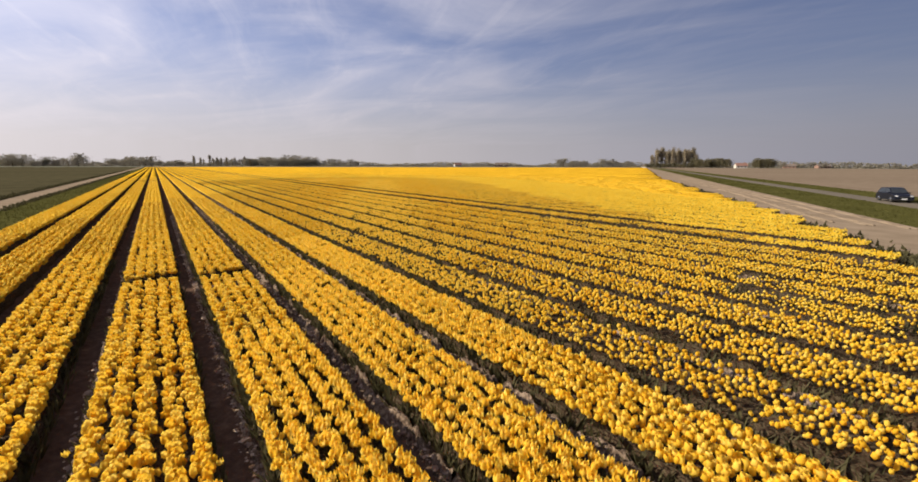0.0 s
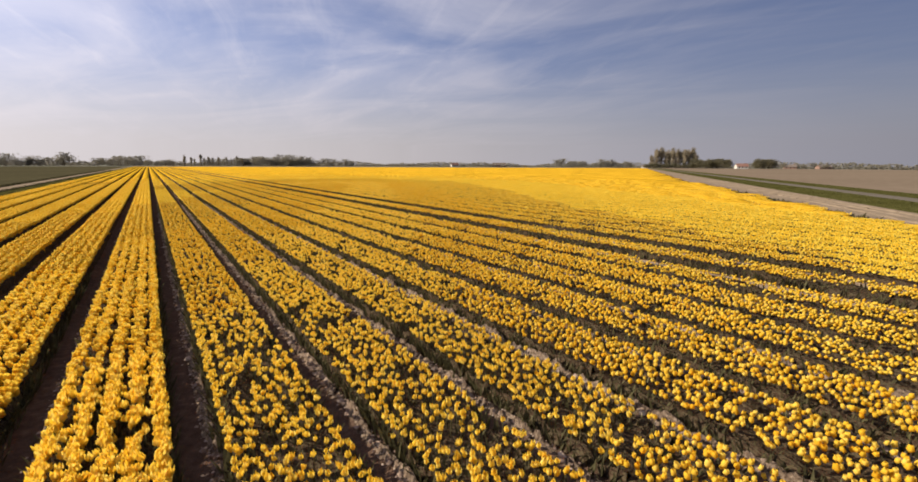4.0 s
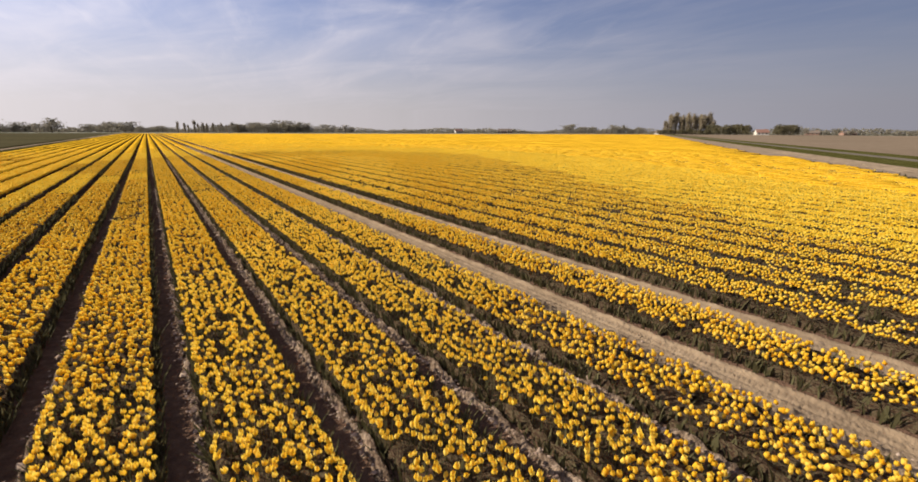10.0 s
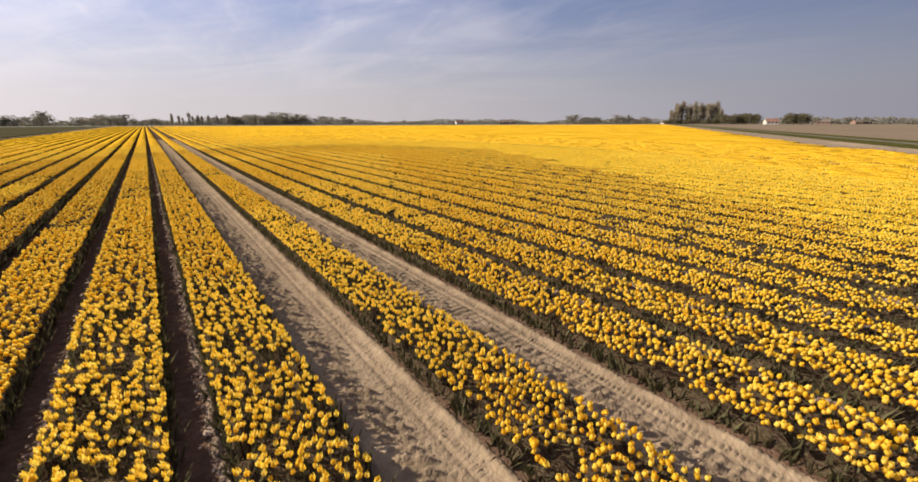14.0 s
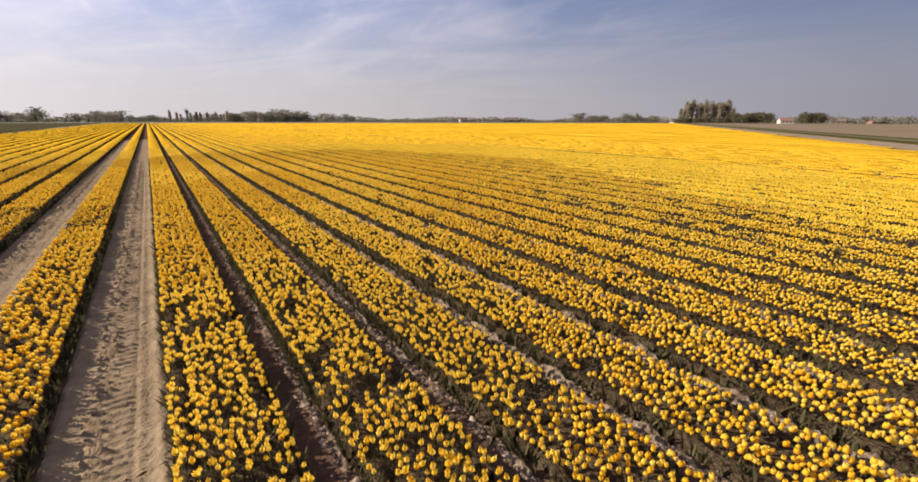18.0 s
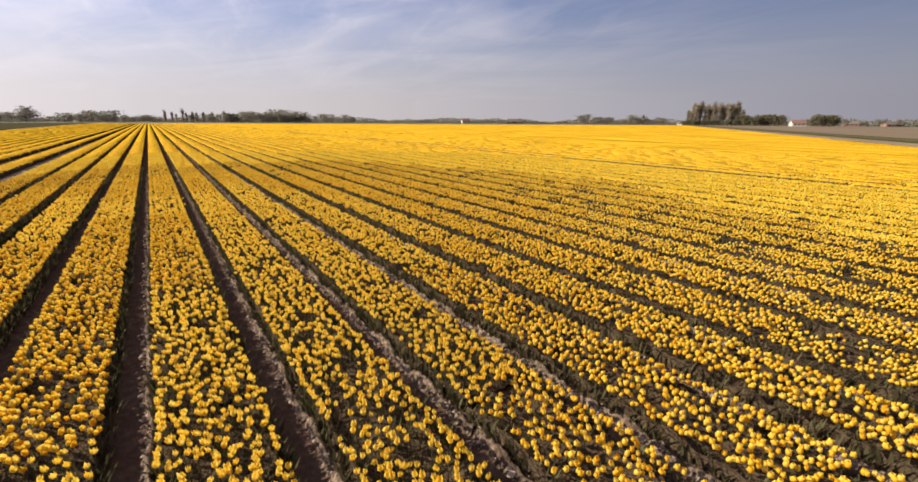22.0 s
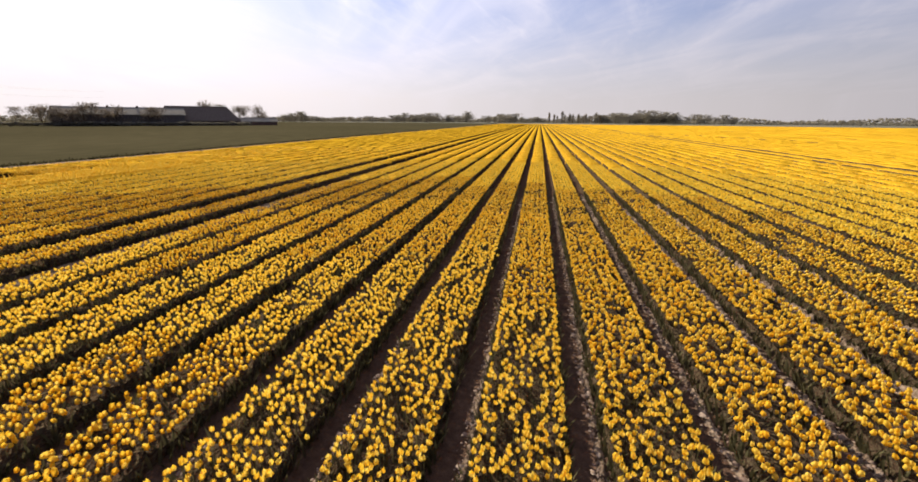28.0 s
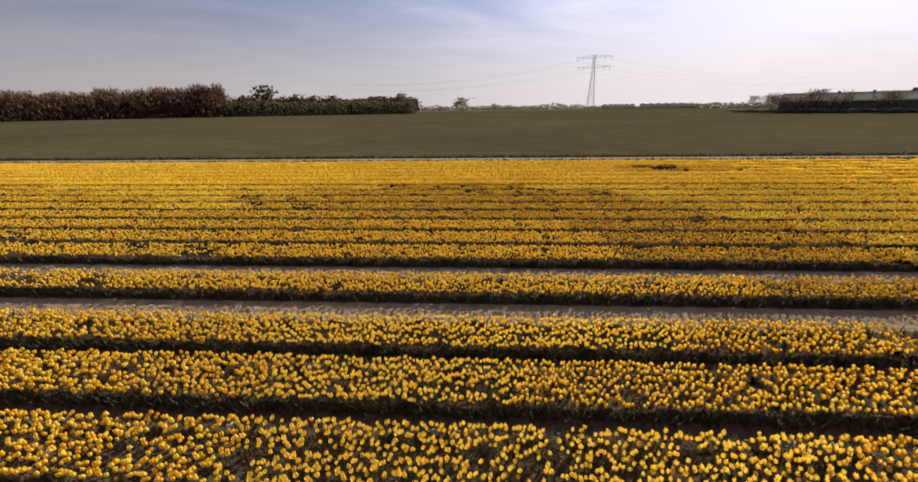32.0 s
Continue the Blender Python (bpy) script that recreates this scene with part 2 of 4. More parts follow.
# foliage with the haze of distance mixed into its colour
M_FOLIAGE_HAZE = material("haze_foliage", [(0.25, (0.42, 0.39, 0.33)), (0.6, (0.48, 0.45, 0.385)), (0.9, (0.54, 0.50, 0.435))], scale=0.3, rough=1.0, island=0.3, trans=0.78, sheen=0.0)
M_FOLIAGE_SPRING = material("spring_foliage", [(0.2, (0.33, 0.275, 0.19)), (0.55, (0.39, 0.33, 0.235)), (0.9, (0.45, 0.385, 0.275))], scale=0.3, rough=1.0, island=0.4, trans=0.45, sheen=0.0)
M_FOLIAGE_DARK = material("dark_foliage", [(0.2, (0.25, 0.228, 0.145)), (0.6, (0.30, 0.272, 0.175)), (0.9, (0.36, 0.325, 0.21))], scale=0.3, rough=1.0, island=0.25, trans=0.70, sheen=0.0)
M_GLASSHOUSE = material("glasshouse_glass", [(0.3, (0.70, 0.72, 0.72)), (0.7, (0.80, 0.82, 0.82))], scale=0.2, rough=0.25, sheen=0.8)
M_TWIG = material("bare_twigs", [(0.2, (0.33, 0.225, 0.165)), (0.6, (0.36, 0.245, 0.18)), (0.9, (0.39, 0.265, 0.195))], scale=0.3, rough=1.0, island=0.2, trans=0.74, sheen=0.0)
# twigs of the farm trees, lightened in colour to stand for haze
M_TWIG_HAZE = material("haze_twigs", [(0.2, (0.36, 0.31, 0.255)), (0.6, (0.42, 0.37, 0.31)), (0.9, (0.48, 0.43, 0.36))], scale=0.3, rough=1.0, island=0.3, trans=0.70, sheen=0.0)
M_ROOFDARK = material("dark_roof", [(0.3, (0.135, 0.108, 0.090)), (0.7, (0.195, 0.158, 0.132))], scale=1.5, rough=1.0, bump=0.4, sheen=0.0)
M_WALLDARK = material("dark_boards", [(0.3, (0.13, 0.112, 0.108)), (0.7, (0.20, 0.172, 0.160))], scale=1.0, rough=1.0, stretch=(4, 4, 0.3), sheen=0.0)
M_ROOFRED = material("red_tile", [(0.3, (0.17, 0.085, 0.060)), (0.7, (0.24, 0.13, 0.095))], scale=1.0, rough=0.8)
M_WALLPALE = material("pale_wall", [(0.3, (0.42, 0.39, 0.34)), (0.7, (0.54, 0.51, 0.46))], scale=1.0, rough=0.9)
M_WALLBRICK = material("brick_wall", [(0.3, (0.17, 0.10, 0.075)), (0.7, (0.26, 0.16, 0.12))], scale=1.0, rough=0.9)
M_STEEL = material("galvanised_steel", [(0.3, (0.50, 0.51, 0.53)), (0.7, (0.62, 0.63, 0.65))], scale=2.0, rough=0.6, metal=0.0)
M_CABLE = material("cable", [(0.3, (0.10, 0.10, 0.11)), (0.7, (0.15, 0.15, 0.16))], scale=2.0, rough=0.6)
M_GLASSDARK = material("dark_glass", [(0.3, (0.015, 0.018, 0.022)), (0.7, (0.03, 0.035, 0.04))], scale=2.0, rough=0.08)
M_CARPAINT = material("car_paint", [(0.3, (0.006, 0.007, 0.012)), (0.7, (0.010, 0.011, 0.018))], scale=2.0, rough=0.3, sheen=0.3)
M_TYRE = material("rubber", [(0.3, (0.015, 0.015, 0.015)), (0.7, (0.03, 0.03, 0.03))], scale=8.0, rough=0.9)
M_CHROME = material("alloy", [(0.3, (0.45, 0.45, 0.47)), (0.7, (0.6, 0.6, 0.62))], scale=4.0, rough=0.25, metal=1.0)
M_LAMP = material("lamp_lens", [(0.3, (0.55, 0.56, 0.58)), (0.7, (0.75, 0.76, 0.78))], scale=4.0, rough=0.1)
M_WHITE = material("white_paint", [(0.3, (0.70, 0.70, 0.68)), (0.7, (0.8, 0.8, 0.78))], scale=4.0, rough=0.5)


# ---- mesh helpers ----
def mesh(name, verts, faces, mat, smooth=False):
    me = bpy.data.meshes.new(name)
    verts = np.asarray(verts, dtype=np.float32)
    if isinstance(faces, np.ndarray):
        k = faces.shape[1]
        me.vertices.add(len(verts)); me.vertices.foreach_set("co", verts.ravel())
        me.loops.add(faces.size); me.loops.foreach_set("vertex_index", faces.astype(np.int32).ravel())
        me.polygons.add(len(faces))
        me.polygons.foreach_set("loop_start", np.arange(0, faces.size, k, dtype=np.int32))
        me.update(calc_edges=True)
    else:
        me.from_pydata([tuple(float(c) for c in v) for v in verts], [], faces)
        me.update()
    me.materials.append(mat)
    if smooth:
        me.polygons.foreach_set("use_smooth", np.ones(len(me.polygons), dtype=bool))
    return me


def piece(name, me, parent=None, m=None, label=""):
    ob = new(name, me)
    if parent is not None:
        ob.parent = parent
    if m is not None:
        ob.matrix_local = m
    if label:
        ob["label"] = label
    return ob


def part(name, bm, mat, parent=None, label="", m=None, smooth=False):
    me = bpy.data.meshes.new(name)
    bm.to_mesh(me); bm.free()
    me.materials.append(mat)
    if smooth:
        me.polygons.foreach_set("use_smooth", np.ones(len(me.polygons), dtype=bool))
    return piece(name, me, parent, m, label)


def thing(name, m=None, label="", category="", group="", kind=""):
    ob = new(name)
    ob.empty_display_size = 0.3
    if m is not None:
        ob.matrix_basis = m
    return tagged(ob, label, category, group, kind)


def box_bm(sx, sy, sz, at=(0, 0, 0), bevel=0.0, bm=None, rz=0.0):
    """A box whose bottom middle is at `at`."""
    own = bmesh.new()
    bmesh.ops.create_cube(own, size=1)
    bmesh.ops.scale(own, vec=(sx, sy, sz), verts=own.verts)
    bmesh.ops.translate(own, vec=(0, 0, sz / 2), verts=own.verts)
    if bevel:
        bmesh.ops.bevel(own, geom=own.edges[:], offset=bevel, segments=1, affect="EDGES")
    if rz:
        bmesh.ops.rotate(own, cent=(0, 0, 0), matrix=Matrix.Rotation(rz, 3, "Z"), verts=own.verts)
    bmesh.ops.translate(own, vec=at, verts=own.verts)
    if bm is None:
        return own
    tmp = bpy.data.meshes.new("tmp"); own.to_mesh(tmp); own.free(); bm.from_mesh(tmp); bpy.data.meshes.remove(tmp)
    return bm


def grid_sheet(name, xs, ys, z, mat, **tags):
    """A sheet over the lines xs and ys; z is a function of arrays of x and y."""
    gx, gy = np.meshgrid(np.asarray(xs, float), np.asarray(ys, float), indexing="ij")
    gz = z(gx, gy)
    nx, ny = gx.shape
    v = np.stack([gx, gy, gz], -1).reshape(-1, 3)
    i = (np.arange(nx - 1)[:, None] * ny + np.arange(ny - 1)[None]).ravel()
    f = np.stack([i, i + ny, i + ny + 1, i + 1], -1)
    return mesh(name, v, f, mat)


def band_mesh(name, a, b, z, mat, along=(0, 1), steps=60):
    """A flat band between two edge lines, each given by two end points."""
    a0, a1, b0, b1 = (np.array(p, float) for p in (*a, *b))
    s = np.linspace(0, 1, steps + 1)[:, None]
    va, vb = a0 + (a1 - a0) * s, b0 + (b1 - b0) * s
    v = np.concatenate([np.c_[va, np.full(steps + 1, z)], np.c_[vb, np.full(steps + 1, z)]])
    i = np.arange(steps)
    f = np.stack([i, i + 1, i + steps + 2, i + steps + 1], -1)
    return mesh(name, v, f, mat)

# ---- plan of the field: beds along y, pairs of wheel tracks every 25 beds ----
PITCH, WIDEN, BED_W, BLOOM_W = 1.5, 0.765, 1.12, 1.0
LEFT_K = -15
rng = np.random.default_rng(7)


def bed_x(k):
    q, r = divmod(k, 25)
    return PITCH * k + WIDEN * (2 * q + (1 if r else 0))


def near_end(x):
    return 1.0 + 0.62 * min(x, 70.0) + 0.55 * max(x - 70.0, 0.0)


def far_end(x):
    return 480.0 - 0.5 * x


CORRIDOR = [np.array(p) for p in ((-17.5, 2.0), (13.0, 66.0), (9.5, 73.0), (2.0, 69.5))]


def off_corridor(x, y):
    """Distance in plan from a line across the beds, along which the field is seen from close by."""
    best = 1e9
    for a, b in zip(CORRIDOR, CORRIDOR[1:]):
        d = b - a
        s = np.clip(((x - a[0]) * d[0] + (y - a[1]) * d[1]) / (d @ d), 0, 1)
        best = min(best, math.hypot(x - a[0] - s * d[0], y - a[1] - s * d[1]))
    return best


# ---- ground and bands ----
def slope_line(c, x0, x1, m=0.5):
    return ((x0, c + m * x0), (x1, c + m * x1))


G = 3200
ground = piece("ground", grid_sheet("ground", np.linspace(-G, G, 41), np.linspace(-G, G, 41), lambda x, y: 0 * x - 0.10, M_FARGROUND))
tagged(ground, "flat dull green and brown polder land to the horizon", "ground", kind="structure")

# soil under the tulips: left edge along the beds, near edge along the headland
XL, XR = bed_x(LEFT_K) - 0.9, 455.0
field_me = mesh("field_soil", [(XL, near_end(XL) - 1.0, 0), (70.0, near_end(70.0) - 1.0, 0), (XR, near_end(XR) - 1.0, 0), (XR, far_end(XR), 0), (XL, far_end(XL), 0)], [(0, 1, 2, 3, 4)], M_SOIL_SHADE)
tagged(piece("field_soil", field_me), "brown sandy soil of the tulip field", "soil", kind="structure")

# left of the field: grass verge, farm track, rough edge, green crop
for nm, xa, xb, z, mt, lab, cat in (
        ("grass_verge", XL - 3.0, XL - 0.02, -0.02, M_VERGE, "rough green grass verge beside the tulip field", "grass verge"),
        ("farm_track", XL - 5.3, XL - 3.0, -0.03, M_HEADLAND, "pale dry earth farm track along the field", "farm track"),
        ("crop_field", -620.0, XL - 5.3, -0.04, M_CROP, "short dull green crop on a wide flat field", "crop field")):
    y0, y1 = (-160, 520) if nm != "crop_field" else (-300, 560)
    me = grid_sheet(nm, np.linspace(xa, xb, 8), np.linspace(y0, y1, 120), lambda x, y, z=z: z + 0 * x, mt)
    tagged(piece(nm, me), lab, cat, kind="structure")

# right of the field: sandy headland, grass, narrow road, grass, ploughed land
X0, X1 = -60.0, 620.0
for nm, a, b, z, mt, lab, cat in (
        ("headland", (near_end(0) + 4.0, 0.56), (-5.2, 0.56), -0.015, M_HEADLAND, "bare pale sandy headland with faint wheel marks", "headland"),
        ("roadside_grass", (-5.2, 0.56), (-12.0, 0.56), -0.02, M_VERGE, "green grass strip between headland and road", "grass verge"),
        ("road", (-12.0, 0.56), (-15.2, 0.56), -0.03, M_ROAD, "narrow grey asphalt country road", "road"),
        ("roadside_grass", (-15.2, 0.56), (-20.5, 0.56), -0.02, M_VERGE, "green grass strip beyond the road", "grass verge"),
        ("ploughed_field", (-20.5, 0.56), (-330.0, 0.56), -0.04, M_PLOUGH, "bare pale brown ploughed field", "ploughed field")):
    me = band_mesh(nm, slope_line(a[0], X0, X1, a[1]), slope_line(b[0], X0, X1, b[1]), z, mt)
    tagged(piece(nm, me), lab, cat, kind="structure")


# ---- tulips ----
def bloom_full():
    """A tulip flower: five cupped petals round a cup that is a little open, with pointed tips of uneven height."""
    v, f = [], []
    for j in range(5):
        a, s, h = j * math.tau / 5, (1.04 if j % 2 else 0.95), (0.066, 0.074, 0.069, 0.078, 0.063)[j]
        w = 0.66
        o = len(v)
        for r, da, z in ((0.006, 0, 0.0), (0.028 * s, -w, 0.040), (0.028 * s, w, 0.040), (0.034 * s, 0, 0.028), (0.023 * s, 0.1, h)):
            v.append((r * math.cos(a + da), r * math.sin(a + da), z))
        f += [(o, o + 2, o + 3), (o, o + 3, o + 1), (o + 1, o + 3, o + 4), (o + 3, o + 2, o + 4)]
    return np.array(v), np.array(f)


def bloom_mid():
    """The same flower from some way off: a belly of four sides and an open crown of four tips."""
    v = [(0, 0, 0)] + [(0.032 * math.cos(a), 0.032 * math.sin(a), 0.030) for a in (0.2, 1.8, 3.4, 4.9)]
    v += [(0.022 * math.cos(a), 0.022 * math.sin(a), h) for a, h in ((1.0, 0.074), (2.6, 0.067), (4.15, 0.077), (5.7, 0.069))]
    f = []
    for q in range(4):
        n = (q + 1) % 4
        f += [(0, 1 + n, 1 + q), (1 + q, 1 + n, 5 + q), (1 + n, 5 + n, 5 + q)]
    return np.array(v), np.array(f)


def bloom_low():
    v = [(0, 0, 0.0)] + [(0.035 * math.cos(a), 0.035 * math.sin(a), 0.036) for a in (0.3, 2.39, 4.49)] + [(0, 0, 0.076)]
    return np.array(v), np.array([(4, 1, 2), (4, 2, 3), (4, 3, 1), (0, 2, 1), (0, 3, 2), (0, 1, 3)])


def bloom_far():
    v = [(0.040 * math.cos(a), 0.040 * math.sin(a), 0.012) for a in (0.3, 2.39, 4.49)] + [(0, 0, 0.076)]
    return np.array(v), np.array([(3, 0, 1), (3, 1, 2), (3, 2, 0)])


def leaf_blade():
    v = [(-0.008, 0, 0), (0.008, 0, 0), (-0.016, 0.05, 0.16), (0.016, 0.05, 0.16), (0, 0.11, 0.27)]
    return np.array(v), np.array([(0, 1, 3), (0, 3, 2), (2, 3, 4)])


def stem_blade():
    v = [(-0.006, 0, 0), (0.006, 0, 0), (0.005, 0, 1), (-0.005, 0, 1)]
    return np.array(v), np.array([(0, 1, 2), (0, 2, 3)])


def scatter(base, at, yaw, tilt_x, tilt_y, size):
    """Copies of a small mesh, turned, tilted, sized and moved: one vertex array and one face array."""
    bv, bf = base
    n = len(at)
    cy, sy = np.cos(yaw), np.sin(yaw)
    p = bv[None] * size.reshape(n, 1, -1)
    x, y, z = p[..., 0], p[..., 1], p[..., 2]
    x, y = x * cy[:, None] - y * sy[:, None], x * sy[:, None] + y * cy[:, None]
    out = np.stack([x + tilt_x[:, None] * z, y + tilt_y[:, None] * z, z - tilt_x[:, None] * x * 0.6 - tilt_y[:, None] * y * 0.6], -1) + at[:, None, :]
    f = bf[None] + (np.arange(n) * len(bv))[:, None, None]
    return out.reshape(-1, 3), f.reshape(-1, bf.shape[1])


def joined(parts):
    vs, fs, o = [], [], 0
    for v, f in parts:
        vs.append(v); fs.append(f + o); o += len(v)
    return np.concatenate(vs), np.concatenate(fs)


SEG = 4.0


def stand(density, seed):
    """Places of the tulips on one stretch of bed: six planted lines at uneven steps, thinned in patches."""
    r = np.random.default_rng(seed)
    lines = 5 if density > 160 else 6
    per = int(SEG * BED_W * density / lines)
    step = SEG / per
    line = np.repeat(np.arange(lines), per)
    n = lines * per
    x = np.clip((line / (lines - 1) - 0.5) * (BLOOM_W - 0.07) + r.normal(0, 0.042 if lines == 5 else 0.050, n), -BLOOM_W / 2, BLOOM_W / 2)
    y = -SEG / 2 + step * (np.tile(np.arange(per), lines) + 0.5 + 0.5 * (line % 2)) + r.normal(0, 0.34 * step, n)
    thin = -0.66 if lines == 5 else -0.36
    keep = np.array([noise.noise(Vector((a * 2.7 + seed, b * 2.0, seed * 3.1))) + 0.4 * noise.noise(Vector((a * 8.0, b * 6.0 + seed, 4.4))) for a, b in zip(x, y)]) + r.normal(0, 0.16, n) > thin
    x, y = x[keep], y[keep]
    z = r.normal(0.335, 0.024, len(x)) - 0.03 * np.clip(np.abs(x) / BLOOM_W * 2 - 0.8, 0, 1)
    return x, y, z, r


LOD_BLOOM = (bloom_full, bloom_mid, bloom_low, bloom_far, bloom_far)
LOD_SIZE = ((0.86, 0.86, 1.06), (0.92, 0.92, 1.02), (1.02, 1.02, 1.02), (1.02, 1.02, 1.02), (1.15, 1.15, 1.0))


def blooms_mesh(lod, density, seed, big=1.0, bare=None):
    x, y, z, r = stand(density, seed)
    if bare:
        full = (y < bare[0] + r.normal(0, 0.12, len(y))) | (y > bare[1] + r.normal(0, 0.12, len(y))) | (r.random(len(y)) < 0.04)
        x, y, z = x[full], y[full], z[full]
    n = len(x)
    s = r.uniform(0.80, 1.15, n)
    size = np.stack([s * r.uniform(0.92, 1.12, n), s * r.uniform(0.92, 1.12, n), s], -1) * np.array(LOD_SIZE[lod]) * big
    mat = (M_PETAL, M_PETAL_MID, M_PETAL_MID, M_PETAL_MASS, M_PETAL_MASS)[lod]
    return mesh("bloom_cover", *scatter(LOD_BLOOM[lod](), np.stack([x, y, z], -1), r.uniform(0, 6.28, n), r.normal(0.04, 0.17, n), r.normal(-0.03, 0.17, n), size), mat, lod == 2)


def foliage_mesh(lod, density, seed):
    x, y, z, r = stand(density, seed)
    n = len(x)
    # a rough canopy of lower leaves, coloured dark for the shade between them, with blades standing out of it
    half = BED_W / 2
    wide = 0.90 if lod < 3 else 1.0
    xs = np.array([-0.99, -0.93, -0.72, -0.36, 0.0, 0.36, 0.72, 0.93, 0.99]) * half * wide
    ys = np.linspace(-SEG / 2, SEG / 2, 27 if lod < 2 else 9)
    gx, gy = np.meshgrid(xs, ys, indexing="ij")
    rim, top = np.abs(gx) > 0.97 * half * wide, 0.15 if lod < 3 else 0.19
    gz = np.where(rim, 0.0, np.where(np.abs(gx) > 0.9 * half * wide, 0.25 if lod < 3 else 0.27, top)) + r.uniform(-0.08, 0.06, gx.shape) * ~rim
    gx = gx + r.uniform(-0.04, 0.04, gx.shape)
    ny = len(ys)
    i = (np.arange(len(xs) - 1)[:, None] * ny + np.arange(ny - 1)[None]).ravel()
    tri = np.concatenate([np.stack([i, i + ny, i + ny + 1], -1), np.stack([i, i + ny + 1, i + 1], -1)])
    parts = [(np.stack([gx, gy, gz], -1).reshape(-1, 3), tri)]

    def blades(x, y, z, size, lean=0.2):
        m = len(x)
        return scatter(leaf_blade(), np.stack([x, y, z + 0 * x], -1), r.uniform(0, 6.28, m), r.normal(0, lean, m), r.normal(0, lean, m), size * r.uniform(0.7, 1.15, m)[:, None] * np.ones((1, 3)))

    if lod == 0:
        parts.append(scatter(stem_blade(), np.stack([x, y, 0 * x], -1), r.uniform(0, 6.28, n), 0 * x, 0 * x, np.stack([np.ones(n), np.ones(n), z + 0.01], -1)))
        parts.append(blades(x + r.normal(0, 0.03, n), y + r.normal(0, 0.03, n), 0.02, 0.9))
    if lod < 3:
        m = (420, 460, 300)[lod]
        side = np.where(r.random(m) < 0.5, -1, 1)
        parts.append(blades(side * half * r.uniform(0.82, 1.0, m), r.uniform(-SEG / 2, SEG / 2, m), 0.0, (1.05, 1.08, 1.2)[lod], 0.12))
        m = (200, 280, 160)[lod]
        parts.append(blades(r.uniform(-half, half, m) * 0.9, r.uniform(-SEG / 2, SEG / 2, m), 0.03, 0.85))
    me = mesh("foliage", *joined(parts), M_CANOPY_SHADE)
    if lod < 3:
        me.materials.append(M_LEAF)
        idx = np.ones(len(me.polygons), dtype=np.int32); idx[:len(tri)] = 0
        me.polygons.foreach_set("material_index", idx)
    return me


def strip_rows(x, y0, y1, step, low=0.0):
    """Cross-sections of a solid stretch of bed: lower sides for leaves and painted shade, flowers hanging over the
    edges, bumpy top.
    """
    n = max(2, int((y1 - y0) / step) + 1)
    ys = np.linspace(y0, y1, n)
    w, b = BED_W / 2, BLOOM_W / 2 + 0.03
    prof = np.array([(-w, 0.0), (-w + 0.01, 0.27), (-b, 0.335), (-b + 0.06, 0.405), (b - 0.06, 0.405), (b, 0.335), (w - 0.01, 0.27), (w, 0.0)]) * (1 - low * 0.6, 1)
    v = np.zeros((n, 8, 3))
    v[..., 0] = x + prof[:, 0] + rng.normal(0, 0.03, (n, 8)); v[..., 1] = ys[:, None]; v[..., 2] = prof[:, 1] * (1 - low) + rng.normal(0, 0.02, (n, 8)) * (prof[:, 1] > 0)
    v[0, :, 2] *= 0.25; v[-1, :, 2] *= 0.25
    i = (np.arange(n - 1)[:, None] * 8 + np.arange(7)[None]).ravel()
    return v.reshape(-1, 3), np.stack([i, i + 1, i + 9, i + 8], -1)


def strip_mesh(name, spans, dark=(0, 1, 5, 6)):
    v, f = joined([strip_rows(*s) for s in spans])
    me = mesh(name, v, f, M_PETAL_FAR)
    me.materials.append(M_CANOPY_SHADE)
    # side faces get the dark canopy colour, for leaves and the bed's shaded flank
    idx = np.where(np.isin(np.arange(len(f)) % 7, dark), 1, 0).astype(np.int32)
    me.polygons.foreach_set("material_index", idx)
    return me


VARIANTS = {}
# closed flower mass under the blooms of the densest stretches
DENSE_MASS = [strip_mesh("flower_mass", [(0.0, -SEG / 2 - 0.2, SEG / 2 + 0.2, 0.25, 0.12)]) for _ in range(2)]
# number of patterns, and flowers to the square metre of thin and of dense beds, from near to far
for lod, count, thin, thick in ((0, 6, 128, 262), (1, 5, 134, 250), (2, 5, 138, 215), (3, 4, 156, 205), (4, 3, 60, 68)):
    for dense, dens in ((0, thin), (1, thick)):
        seeds = [100 * lod + 10 * dense + j for j in range(count)]
        VARIANTS[lod, dense] = [(blooms_mesh(lod, dens, q, 1.28 if dense else 1.0), foliage_mesh(lod, dens, q) if lod < 4 else None) for q in seeds]
# bumpy closed flower cover of the stretches seen at a low angle
MASS = [strip_mesh("flower_mass", [(0.0, -SEG / 2 - 0.1, SEG / 2 + 0.1, 0.5, 0.04)]) for _ in range(3)]

REACH = (2.6, 8.0, 15.0, 28.0, 44.0)
BREAKS = {-12: 11.8, -11: 11.3}
GAPS = [(-13, 83.0, 3.4), (-12, 83.6, 2.6), (-10, 222.0, 5.0)]


